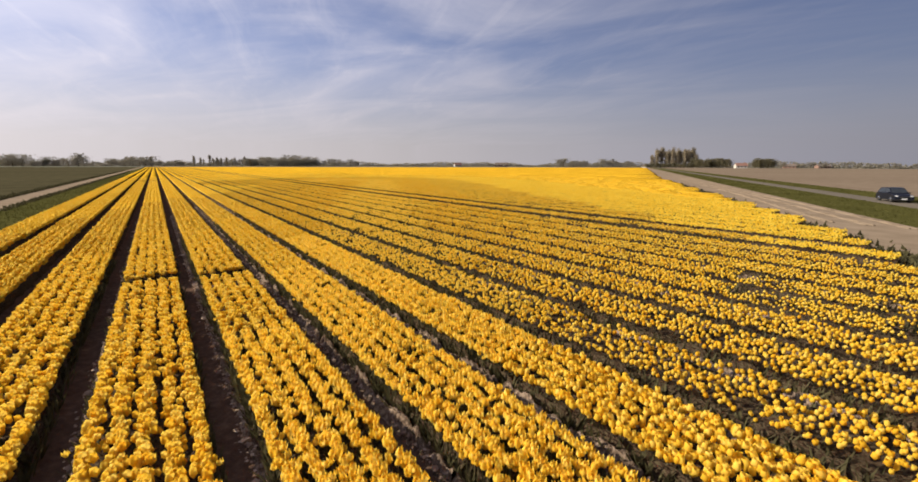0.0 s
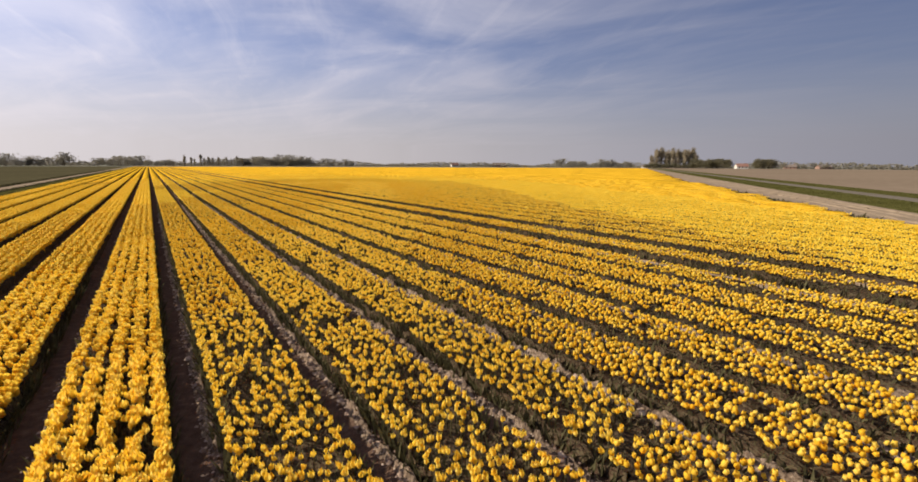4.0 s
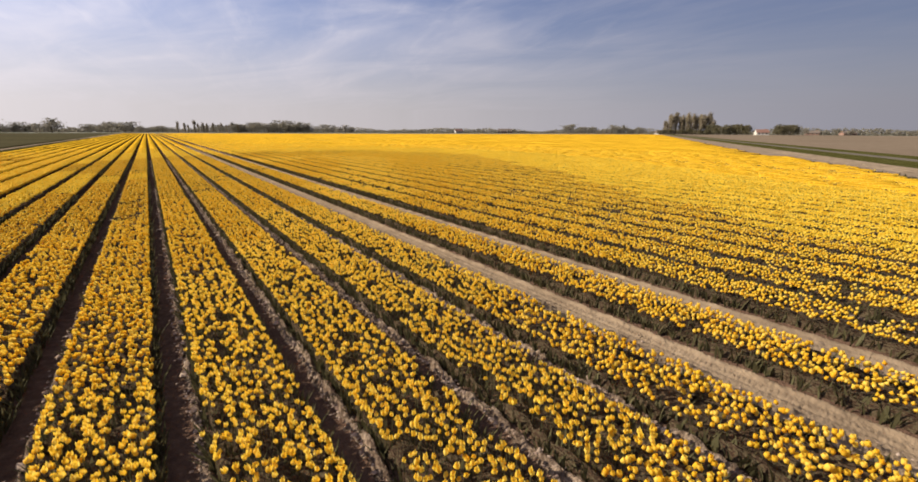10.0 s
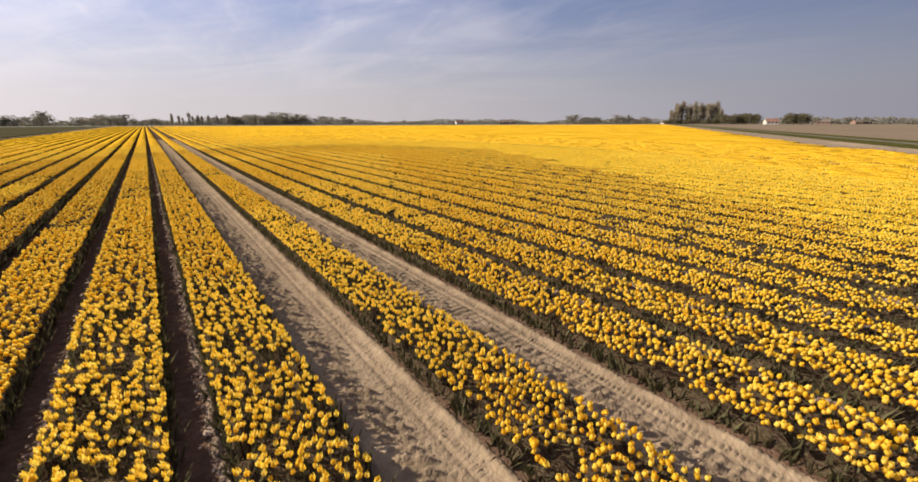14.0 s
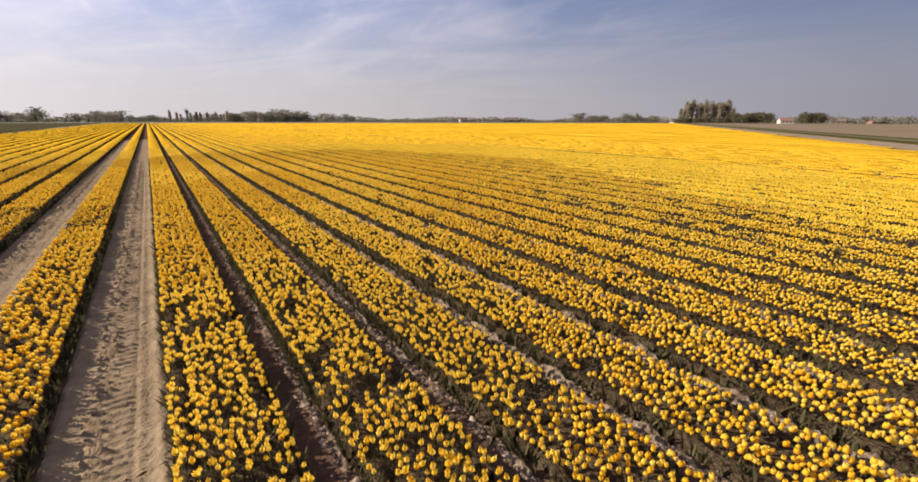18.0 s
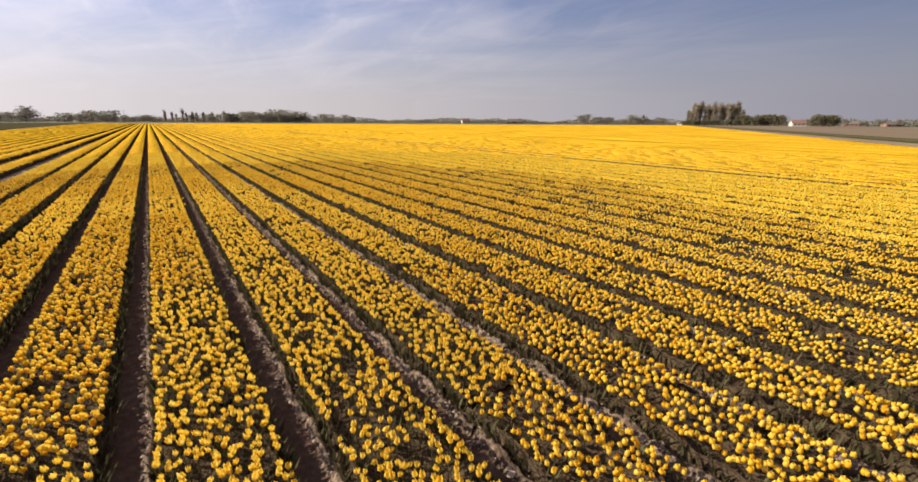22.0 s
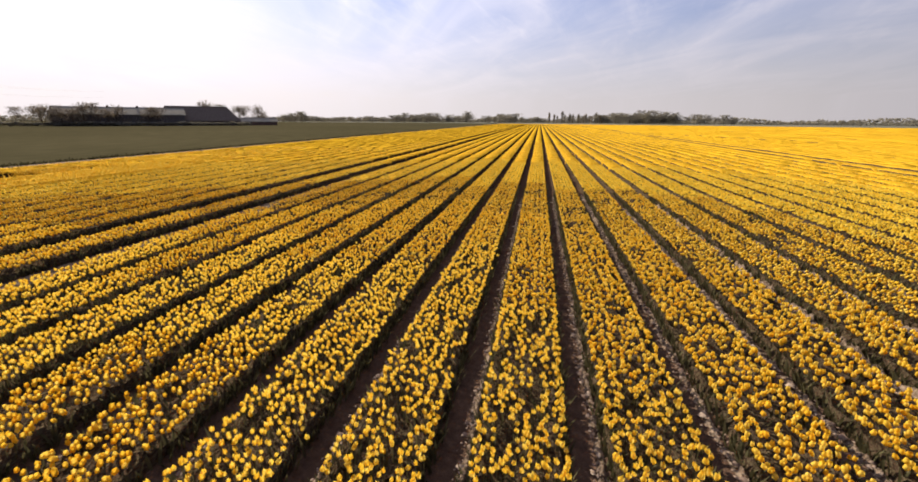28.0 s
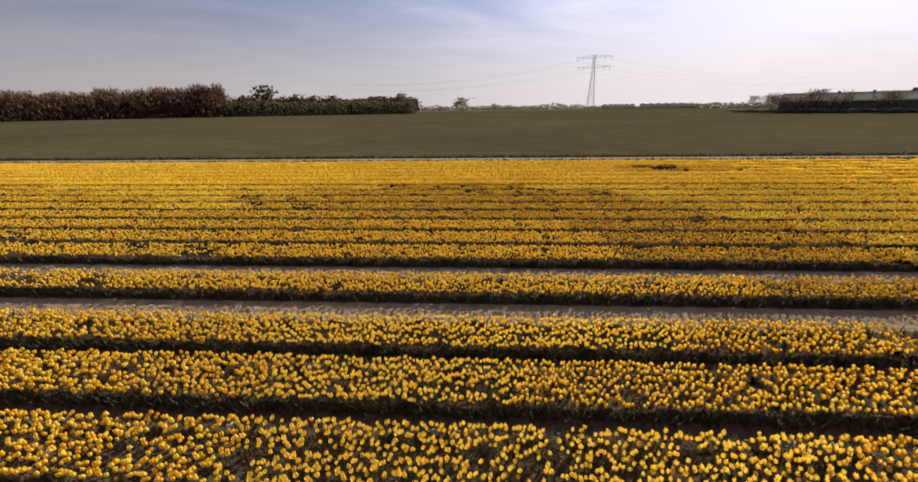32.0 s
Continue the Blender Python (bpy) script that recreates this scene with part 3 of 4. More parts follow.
for k in range(LEFT_K, 280):
    x = bed_x(k)
    ya, yb = near_end(x) + (rng.uniform(-0.9, 0.5) if x < 12 else rng.uniform(-1.3, 1.4)), far_end(x)
    if k in BREAKS:
        ya = BREAKS[k] - SEG * round((BREAKS[k] - ya) / SEG)
    if ya > yb - 5:
        break
    count = int(min(yb - ya, 140) / SEG)
    segs = [(ya + SEG * (i + 0.5), off_corridor(x, ya + SEG * (i + 0.5))) for i in range(count)]
    inside = [(y, d) for y, d in segs if rng.random() < (REACH[4] + 5 + (12 if y > 62 and -3 <= k <= 16 else 0) - d) / 10.0]
    if not inside:
        bed = thing("tulip_bed", pose(x, 0, 0.004), "long distant bed of yellow tulips in full bloom", "flower bed", "tulip beds")
        piece("bloom_strip", strip_mesh("bloom_strip", [(0.0, ya, yb, 6.0)]), bed)["kind"] = "stuff"
        continue
    bed = thing("tulip_bed", pose(x, 0, 0.004), "long bed of yellow tulips in full bloom on sandy soil", "flower bed", "tulip beds")
    # low soil ridge under the plants
    w, yl, yh = BED_W / 2 + 0.07, inside[0][0] - SEG / 2, inside[-1][0] + SEG / 2
    ys = np.linspace(yl, yh, int((yh - yl) / 1.0) + 2)
    pr = np.array([(-w, 0.0), (-w + 0.10, 0.07), (0, 0.085), (w - 0.10, 0.07), (w, 0.0)])
    v = np.zeros((len(ys), 5, 3)); v[..., 0] = pr[:, 0] + rng.normal(0, 0.012, (len(ys), 5)); v[..., 1] = ys[:, None]; v[..., 2] = pr[:, 1]
    i = (np.arange(len(ys) - 1)[:, None] * 5 + np.arange(4)[None]).ravel()
    piece("soil_ridge", mesh("soil_ridge", v.reshape(-1, 3), np.stack([i, i + 1, i + 6, i + 5], -1), M_SOIL_SHADE), bed, label="brown sandy soil ridge")
    dense = 1 if k <= -9 else 0
    run = {round(y, 2) for y, _ in inside}
    fill = [(0.0, y - SEG / 2 - 0.55, y + SEG / 2 + 0.55, 0.5) for y, _ in segs if yl < y < yh and round(y, 2) not in run]
    for y, d in inside:
        hole = [g for g in GAPS if g[0] == k and abs(y - g[1]) < g[2] / 2 + SEG / 2]
        if hole:
            _, gy, gl = hole[0]
            fill += [(0.0, a, b, 0.25, 0.14) for a, b in ((y - SEG / 2, min(gy - gl / 2, y + SEG / 2)), (max(gy + gl / 2, y - SEG / 2), y + SEG / 2)) if b - a > 0.15]
            piece("bloom_cover", blooms_mesh(2, 215, 900 + k, 1.28, (gy - gl / 2 - y, gy + gl / 2 - y)), bed, pose(0, y, 0))["kind"] = "stuff"
            continue
        if y < -1.5:
            continue
        lod = sum(d > q for q in REACH[:4])
        bl, fo = VARIANTS[lod, dense][int(rng.integers(len(VARIANTS[lod, dense])))]
        m = pose(0, y + (0.62 if k in BREAKS and y > BREAKS[k] else 0.0), 0.0, 0, 0, 180 * int(rng.integers(2)))
        piece("bloom_cover", bl, bed, m)["kind"] = "stuff"
        if lod == 4:
            piece("flower_mass", MASS[int(rng.integers(3))], bed, m)["kind"] = "stuff"
        elif dense and lod >= 2:
            piece("flower_mass", DENSE_MASS[int(rng.integers(2))], bed, m)["kind"] = "stuff"
        else:
            piece("foliage", fo, bed, m)["kind"] = "stuff"
    spans = fill
    if yl - ya > 1:
        spans.append((0.0, ya, yl + 0.4, 0.4))
    if yb - yh > 1:
        edges = [g for g in GAPS if g[0] == k and g[1] > yh]
        if edges:
            spans += [(0.0, yh, edges[0][1] - edges[0][2] / 2, 1.5), (0.0, edges[0][1] + edges[0][2] / 2, yb, 3.0)]
        else:
            spans += [(0.0, yh, min(yb, yh + 80), 1.0), (0.0, min(yb, yh + 80), yb, 5.0)] if yb > yh + 81 else [(0.0, yh, yb, 1.0)]
    if spans:
        tagged(piece("bloom_strip", strip_mesh("bloom_strip", spans), bed), "far stretch of the bed, solid yellow", kind="stuff")
# ---- paths between the beds, wheel tracks, clods ----
TILE = 4.0


def clods_mesh(n, seed, x0, x1, size):
    """Crumbs of soil: squashed, uneven octahedra."""
    r = np.random.default_rng(seed)
    v = np.array([(1, 0, 0), (0, 1, 0), (-1, 0, 0), (0, -1, 0), (0, 0, 0.8), (0, 0, -0.4)], float)
    f = np.array([(0, 1, 4), (1, 2, 4), (2, 3, 4), (3, 0, 4)])
    at = np.stack([r.normal((x0 + x1) / 2, (x1 - x0) / 3.2, n), r.uniform(-TILE / 2, TILE / 2, n), r.uniform(0.005, 0.03, n)], -1)
    s = size * r.lognormal(0, 0.45, n)[:, None] * r.uniform(0.6, 1.4, (n, 3))
    return mesh("clod_scatter", *scatter((v, f), at, r.uniform(0, 6.28, n), r.normal(0, 0.2, n), r.normal(0, 0.2, n), s), M_CLOD)


def relief(name, half, cell, height, mat, along=None):
    xs = np.linspace(-half, half, int(2 * half / cell) + 1)
    ys = np.linspace(-TILE / 2, TILE / 2, int(TILE / (along or cell)) + 1)
    return grid_sheet(name, xs, ys, height, mat)


def path_height(seed):
    r = np.random.default_rng(seed)

    def z(x, y):
        rut = -0.03 * np.exp(-((x + 0.03) / 0.09) ** 2) + 0.03 * np.exp(-((x - 0.15) / 0.05) ** 2)
        return 0.016 + 0.03 + rut + r.uniform(-0.006, 0.006, x.shape) * (np.abs(x) < 0.2)
    return z


def track_height(seed, kind):
    """Sand pressed by a tyre: torn lug prints on the shaded side, smooth or barred middle, a strip of fine tread, a crumbly edge."""
    r = np.random.default_rng(seed)
    reach = r.random(21)

    def band(x, a, b, soft=0.02):
        return 1 / (1 + np.exp(-(x - a) / soft)) / (1 + np.exp((x - b) / soft))

    def z(x, y):
        wob = 0.02 * np.sin(y * math.tau / TILE * 2 + seed)
        uneven = 0.6 + 0.25 * np.sin(y * math.tau / TILE * 3 + 1.3 * seed) + 0.25 * np.sin(y * math.tau / TILE * 7 + seed)
        # slanting lug prints, thrown up towards the shaded bed
        step = (y + 0.75 * x) / 0.1905
        torn, each = step % 1.0, reach[np.floor(step).astype(int) % 21]
        spikes = (0.05 + 0.05 * each) * np.exp(-((torn - 0.5) / 0.20) ** 2) * band(x, (-0.22 if kind else -0.34) + wob, -0.09 + 0.12 * each + wob) * (0.8 + 0.4 * r.random(x.shape))
        # straight bars across the middle of one track, faint on the other
        bars = ((y + 0.10 * x) / 0.1481) % 1.0
        lugs = (0.045 if kind else 0.008) * np.exp(-((bars - 0.5) / 0.13) ** 2) * band(x, -0.06 + wob, 0.18 - wob) * uneven
        fine = (0.012 if kind else 0.006) * np.sign(np.sin(math.tau * y / 0.0667)) * np.exp(-((x - 0.31) / 0.05) ** 4)
        edge = 0.05 * np.exp(-((np.abs(x) - 0.50) / 0.06) ** 2) * (0.7 + 0.3 * np.sin(y * math.tau / TILE * 5 + seed))
        groove = -0.022 * np.exp(-((x - 0.23) / 0.022) ** 2)
        grit = r.normal(0, 0.005, x.shape) + 0.012 * (r.random(x.shape) > 0.97)
        return 0.040 - 0.018 * np.exp(-(x / 0.35) ** 2) + spikes + lugs + fine + edge + groove + grit
    return z


def rim_height(seed):
    r = np.random.default_rng(seed)

    def z(x, y):
        hump = np.exp(-((x - 0.015 * np.sin(y * 4 + seed)) / 0.055) ** 2)
        return 0.02 + hump * (0.125 + 0.035 * np.sin(y * 5.1 + seed) + 0.025 * np.sin(y * 13.7)) + r.uniform(-0.035, 0.03, x.shape) * (np.abs(x) < 0.1)
    return z


PATH_TILES = [relief("soil_tile", 0.26, 0.075, path_height(j), M_SOIL_SHADE) for j in range(3)]
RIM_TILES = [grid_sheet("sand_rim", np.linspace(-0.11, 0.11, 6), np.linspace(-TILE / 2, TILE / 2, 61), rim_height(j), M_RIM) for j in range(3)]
PATH_CLODS = [clods_mesh(170, 40 + j, 0.04, 0.20, 0.017) for j in range(4)]
PATH_CLODS_FAR = [clods_mesh(55, 60 + j, 0.05, 0.22, 0.028) for j in range(3)]
TRACK_TILES = [[relief("sand_tile", 0.57, 0.0475, track_height(20 + 3 * kd + j, kd), M_SAND) for j in range(3)] for kd in (0, 1)]
TRACK_NEAR = [[relief("sand_tile", 0.57, 0.03, track_height(30 + 2 * kd + j, kd), M_SAND, 0.0222) for j in range(2)] for kd in (0, 1)]
TRACK_FAR = [relief("sand_tile", 0.57, 0.285, track_height(20, 0), M_SAND)]
TRACK_CLODS = [clods_mesh(110, 80 + j, -0.40, 0.05, 0.013) for j in range(3)]

for k in range(LEFT_K, 28):
    xa, xb = bed_x(k), bed_x(k + 1)
    xc, wide = (xa + xb) / 2, xb - xa > PITCH + 0.1
    y0 = near_end(xc)
    tiles = [(y0 + TILE * (i + 0.5), off_corridor(xc, y0 + TILE * (i + 0.5))) for i in range(38)]
    lim = 60.0 if wide else 13.0
    tiles = [(y, d) for y, d in tiles if d < lim and y > -2]
    if not tiles:
        continue
    name = "wheel_track" if wide else "field_path"
    label = "pale sandy tractor track with tyre lug prints between tulip beds" if wide else "narrow soil path, coloured dark for shade, with crumbly pale rim between tulip beds"
    lane = tagged(thing(name, pose(xc, 0, 0.0)), label, "wheel track" if wide else "path", "wheel tracks" if wide else "field paths", "structure")
    lift = (0.75, 1.0, 1.15, 1.3)[int(rng.integers(4))]
    for y, d in tiles:
        m = pose(0, y, 0)
        if wide:
            kind = 0 if k % 25 == 24 else 1
            piece("sand_tile", TRACK_NEAR[kind][int(rng.integers(2))] if d < 6.5 else TRACK_TILES[kind][int(rng.integers(3))] if d < 14 else TRACK_FAR[0], lane, m)
            if d < 14:
                piece("clod_scatter", TRACK_CLODS[int(rng.integers(3))], lane, pose(0.02, y, 0.03))["kind"] = "stuff"
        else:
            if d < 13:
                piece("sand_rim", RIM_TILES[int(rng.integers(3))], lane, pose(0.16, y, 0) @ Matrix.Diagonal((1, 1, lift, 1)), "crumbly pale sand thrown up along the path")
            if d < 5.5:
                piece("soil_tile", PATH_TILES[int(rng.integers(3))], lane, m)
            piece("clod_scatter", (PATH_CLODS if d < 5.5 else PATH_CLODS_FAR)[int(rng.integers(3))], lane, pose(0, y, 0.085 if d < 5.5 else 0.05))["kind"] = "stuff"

# ---- trees, woods and buildings round the field ----
def polar(bearing, dist, origin=(0.0, 30.0)):
    """A place by its bearing (degrees left of +y) and distance from a point in the field."""
    a = radians(bearing)
    return origin[0] - math.sin(a) * dist, origin[1] + math.cos(a) * dist


def cone(v, f, p0, p1, r0, r1, sides=5):
    p0, p1 = np.array(p0, float), np.array(p1, float)
    d = (p1 - p0) / np.linalg.norm(p1 - p0)
    u = np.cross(d, (0.3, 0.9, 0.2)); u /= np.linalg.norm(u)
    w = np.cross(d, u)
    o = len(v)
    for p, r in ((p0, r0), (p1, r1)):
        for j in range(sides):
            a = math.tau * j / sides
            v.append(tuple(p + r * (math.cos(a) * u + math.sin(a) * w)))
    for j in range(sides):
        n = (j + 1) % sides
        f += [(o + j, o + n, o + sides + n), (o + j, o + sides + n, o + sides + j)]


def tree_proto(name, height, width, shape, mat, clumps, leaf, seed, label):
    """A tree: tapered trunk with limbs, and a ragged crown of many small leaf clumps."""
    r = np.random.default_rng(seed)
    v, f, tips = [], [], []
    base = height * (0.14 if shape == "poplar" else 0.04 if shape == "brush" else 0.05 if shape == "round" else 0.03)
    cone(v, f, (0, 0, -0.3), (r.normal(0, 0.01) * height, 0, height * 0.55), height * 0.022, height * 0.012, 6)
    cone(v, f, (0, 0, height * 0.54), (r.normal(0, 0.015) * height, r.normal(0, 0.015) * height, height * 0.93), height * 0.012, height * 0.003)
    for j in range(13 if shape != "bush" else 9):
        z0 = r.uniform(base, height * 0.7)
        a, reach = r.uniform(0, 6.28), width * 0.5 * r.uniform(0.5, 1.0)
        rise = r.uniform(0.5, 1.2) if shape in ("poplar", "brush") else r.uniform(0.2, 0.8)
        if shape == "poplar":
            reach *= 0.75
        tip = (math.cos(a) * reach, math.sin(a) * reach, min(z0 + rise * reach * (2.2 if shape == "poplar" else 1.0) + 0.05 * height, height * 0.97))
        cone(v, f, (0, 0, z0), tip, height * 0.008, height * 0.002, 4)
        tips.append(tip)
    tips += [(0, 0, height * q) for q in (0.6, 0.75, 0.9)]
    tree = thing(name, pose(0, 0, 0), label, "tree")
    piece("trunk", mesh("trunk", v, np.array(f), M_BARK), tree)
    tips = np.array(tips)
    c = tips[r.integers(len(tips), size=clumps)] + r.normal(0, 1, (clumps, 3)) * np.array([width * 0.17, width * 0.17, height * (0.075 if shape in ("poplar", "brush") else 0.13)])
    c[:, 2] = np.clip(c[:, 2], base * 0.8, height)
    q = np.array([(-1, -0.3, -0.4), (0.9, -0.5, -0.3), (0.1, 1.0, -0.1), (0, 0.05, 0.9)])
    qf = np.array([(0, 1, 3), (1, 2, 3), (2, 0, 3), (0, 2, 1)])
    size = leaf * r.uniform(0.5, 1.4, (clumps, 1)) * r.uniform(0.6, 1.3, (clumps, 3))
    if shape == "poplar":
        size = size * (0.7, 0.7, 1.6)
    if shape == "brush":
        size = size * (0.4, 0.4, 2.6)
    piece("crown", mesh("crown", *scatter((q, qf), c, r.uniform(0, 6.28, clumps), r.normal(0, 0.4, clumps), r.normal(0, 0.4, clumps), size), mat, True), tree)
    return tree


PROTO = {
    "round": [tree_proto("field_tree", 9, 8.5, "round", M_FOLIAGE_HAZE, 250, 0.55, 11 + j, "small tree on the horizon, its leaf colour greyed for haze") for j in range(3)],
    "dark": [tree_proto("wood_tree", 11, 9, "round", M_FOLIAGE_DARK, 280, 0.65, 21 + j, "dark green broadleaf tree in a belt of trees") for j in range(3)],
    "bush": [tree_proto("bush", 5, 8, "bush", M_FOLIAGE_HAZE, 90, 0.9, 31 + j, "low dull bush, its leaf colour greyed for haze") for j in range(2)],
    "poplar": [tree_proto("poplar", 24, 5.6, "poplar", M_FOLIAGE_SPRING, 760, 0.46, 41 + j, "tall poplar with thin yellowish spring leaves") for j in range(3)],
    "bare": [tree_proto("bare_poplar", 20, 8.5, "brush", M_TWIG, 620, 0.56, 51 + j, "tall brown leafless poplar in a dense wood") for j in range(3)],
    "yard": [tree_proto("yard_tree", 13, 9, "brush", M_TWIG_HAZE, 460, 0.36, 61 + j, "thin leafless tree beside the farm") for j in range(2)],
}
used = set()


def plant(kind, x, y, scale=1.0, group=""):
    """Puts a tree on the ground; the first of each kind is the tree that the others are copied from."""
    j = int(rng.integers(len(PROTO[kind])))
    p = PROTO[kind][j]
    s = scale * rng.uniform(*((0.94, 1.06) if kind in ("bare", "poplar") else (0.85, 1.15)))
    m = pose(x, y, -0.06, 0, 0, rng.uniform(0, 360)) @ Matrix.Diagonal((s, s, s * rng.uniform(0.9, 1.1), 1))
    if (kind, j) not in used:
        used.add((kind, j))
        p.matrix_basis = m
        ob = p
    else:
        ob = p.copy(); scene.collection.objects.link(ob)
        for c in p.children:
            q = c.copy(); scene.collection.objects.link(q); q.parent = ob
        ob.matrix_basis = m
    if group:
        ob["group"] = group


# belts of trees along the horizon: bearings, distance, size in relation to the pattern tree, spacing in degrees, kind
BELTS = [
    (34, 24, 620, 0.75, 0.55, "round"), (31, 28.6, 600, 1.25, 0.55, "round"), (24, 12, 640, 0.75, 0.40, "round"), (18, 12.5, 600, 1.1, 0.5, "round"),
    (11.8, 7.6, 600, 1.15, 0.42, "round"), (6, 2.0, 600, 1.15, 0.40, "round"), (2.0, -1.8, 620, 0.80, 0.4, "round"), (-1.8, -8.2, 610, 0.52, 0.36, "poplar"), (-4.5, -8.2, 630, 1.0, 0.5, "round"), (-8.0, -16.8, 600, 1.28, 0.26, "round"),
    (-17.5, -22.0, 610, 1.10, 0.7, "round"), (-30, -33, 640, 0.55, 0.6, "round"), (-38, -47, 640, 0.55, 0.8, "round"), (-51.8, -55.5, 620, 1.15, 0.4, "round"),
    (-56.5, -61.5, 620, 1.0, 0.40, "round"), (-76, -88, 640, 0.7, 1.3, "round"),
    (82, 86, 560, 0.75, 1.0, "round"),
]
for b0, b1, dist, size, step, kind in BELTS:
    for b in np.arange(min(b0, b1), max(b0, b1), step):
        x, y = polar(b + rng.uniform(-0.25, 0.25), dist + rng.uniform(-25, 25))
        plant(kind, x, y, size * rng.uniform(0.75, 1.15), "trees on the horizon")
# low hedges and far woods that close the horizon
rr = np.random.default_rng(77)
cv = np.array([(-1, -0.3, -0.4), (0.9, -0.5, -0.3), (0.1, 1.0, -0.1), (0, 0.05, 0.9)])
cf = np.array([(0, 1, 3), (1, 2, 3), (2, 0, 3), (0, 2, 1)])
cn = 20000
cb = rr.uniform(-108, 100, cn)
wave = np.array([noise.noise(Vector((b * 0.16, 3.3, 0))) + 0.6 * noise.noise(Vector((b * 0.9, 7.7, 0))) for b in cb])
tall = np.clip(5.4 + 4.6 * wave, 1.8, 10.5)
cd = 690 + rr.uniform(-20, 20, cn)
at = np.stack([-np.sin(np.radians(cb)) * cd, 30 + np.cos(np.radians(cb)) * cd, tall * rr.uniform(0, 1, cn) ** 1.3], -1)
wood_me = mesh("far_woodland", *scatter((cv, cf), at, rr.uniform(0, 6.28, cn), rr.normal(0, 0.3, cn), rr.normal(0, 0.3, cn), rr.uniform(0.7, 1.7, (cn, 1)) * rr.uniform(0.7, 1.3, (cn, 3))), M_FOLIAGE_HAZE)
tagged(piece("far_woodland", wood_me), "low hedges and woods along the horizon, greyed for haze", "woodland", kind="stuff")
# row of tall poplars with bushes beside the road
for b in np.linspace(-63.8, -69.0, 26):
    plant("poplar", *polar(b + rng.uniform(-0.15, 0.15), 620 + rng.uniform(-16, 16)), 1.02 if -68.8 < b < -64.4 else 0.72, "poplars by the road")
for b in np.linspace(-63.4, -72.6, 40):
    plant("dark", *polar(b + rng.uniform(-0.15, 0.15), 596 + rng.uniform(-12, 12)), 0.55 if b > -69.0 else 1.0, "bushes by the road")
for b in np.linspace(-75.3, -76.9, 7):
    plant("dark", *polar(b + rng.uniform(-0.15, 0.15), 596 + rng.uniform(-8, 8)), 0.95, "bushes by the road")
# woods across the green field, left of the flight's end
WOOD_FROM = (9.0, 71.0)
for b in np.arange(122.6, 152, 0.46):
    for row in range(2):
        plant("bare", *polar(b + rng.uniform(-0.2, 0.2), 385 + 12 * row + rng.uniform(-4, 4), WOOD_FROM), (1.06 - 0.22 * min(max((b - 124.0) / 12.0, 0.0), 1.0)), "brown poplar wood")
for b in np.arange(99.3, 122.4, 0.55):
    for row in range(2):
        plant("dark", *polar(b + rng.uniform(-0.25, 0.25), 400 + 12 * row + rng.uniform(-4, 4), WOOD_FROM), 1.25 * rng.uniform(0.85, 1.1), "dark tree belt")
plant("dark", *polar(117.7, 392, WOOD_FROM), 1.75, "dark tree belt")
plant("round", *polar(92.8, 440, WOOD_FROM), 1.55)
plant("round", *polar(95.8, 440, WOOD_FROM), 0.7)

# brown undergrowth that fills the foot of the woods
un = 17000
ub = rr.uniform(99.2, 152, un)
ud = rr.uniform(372, 415, un)
uz = np.where(ub > 122.4, 15.5, 10.5) * rr.uniform(0, 1, un) ** 1.1
at = np.stack([WOOD_FROM[0] - np.sin(np.radians(ub)) * ud, WOOD_FROM[1] + np.cos(np.radians(ub)) * ud, uz], -1)
brown = ub > 122.4
for nm, sel, mt, lab in (("wood_undergrowth", brown, M_TWIG, "brown leafless undergrowth at the foot of the poplar wood"), ("belt_undergrowth", ~brown, M_FOLIAGE_DARK, "dark bushes at the foot of the tree belt")):
    k = int(sel.sum())
    tagged(piece(nm, mesh(nm, *scatter((cv, cf), at[sel], rr.uniform(0, 6.28, k), rr.normal(0, 0.3, k), rr.normal(0, 0.3, k), rr.uniform(0.5, 1.3, (k, 1)) * rr.uniform(0.6, 1.4, (k, 3)) * ((0.5, 0.5, 2.0) if mt is M_TWIG else (1, 1, 1))), mt, True)), lab, "undergrowth", kind="stuff")


# ---- farm across the crop field ----
FARM = polar(47.0, 275.0, (12.5, 65.0))
FARM_M = pose(FARM[0], FARM[1], -0.06, 0, 0, 47.0)


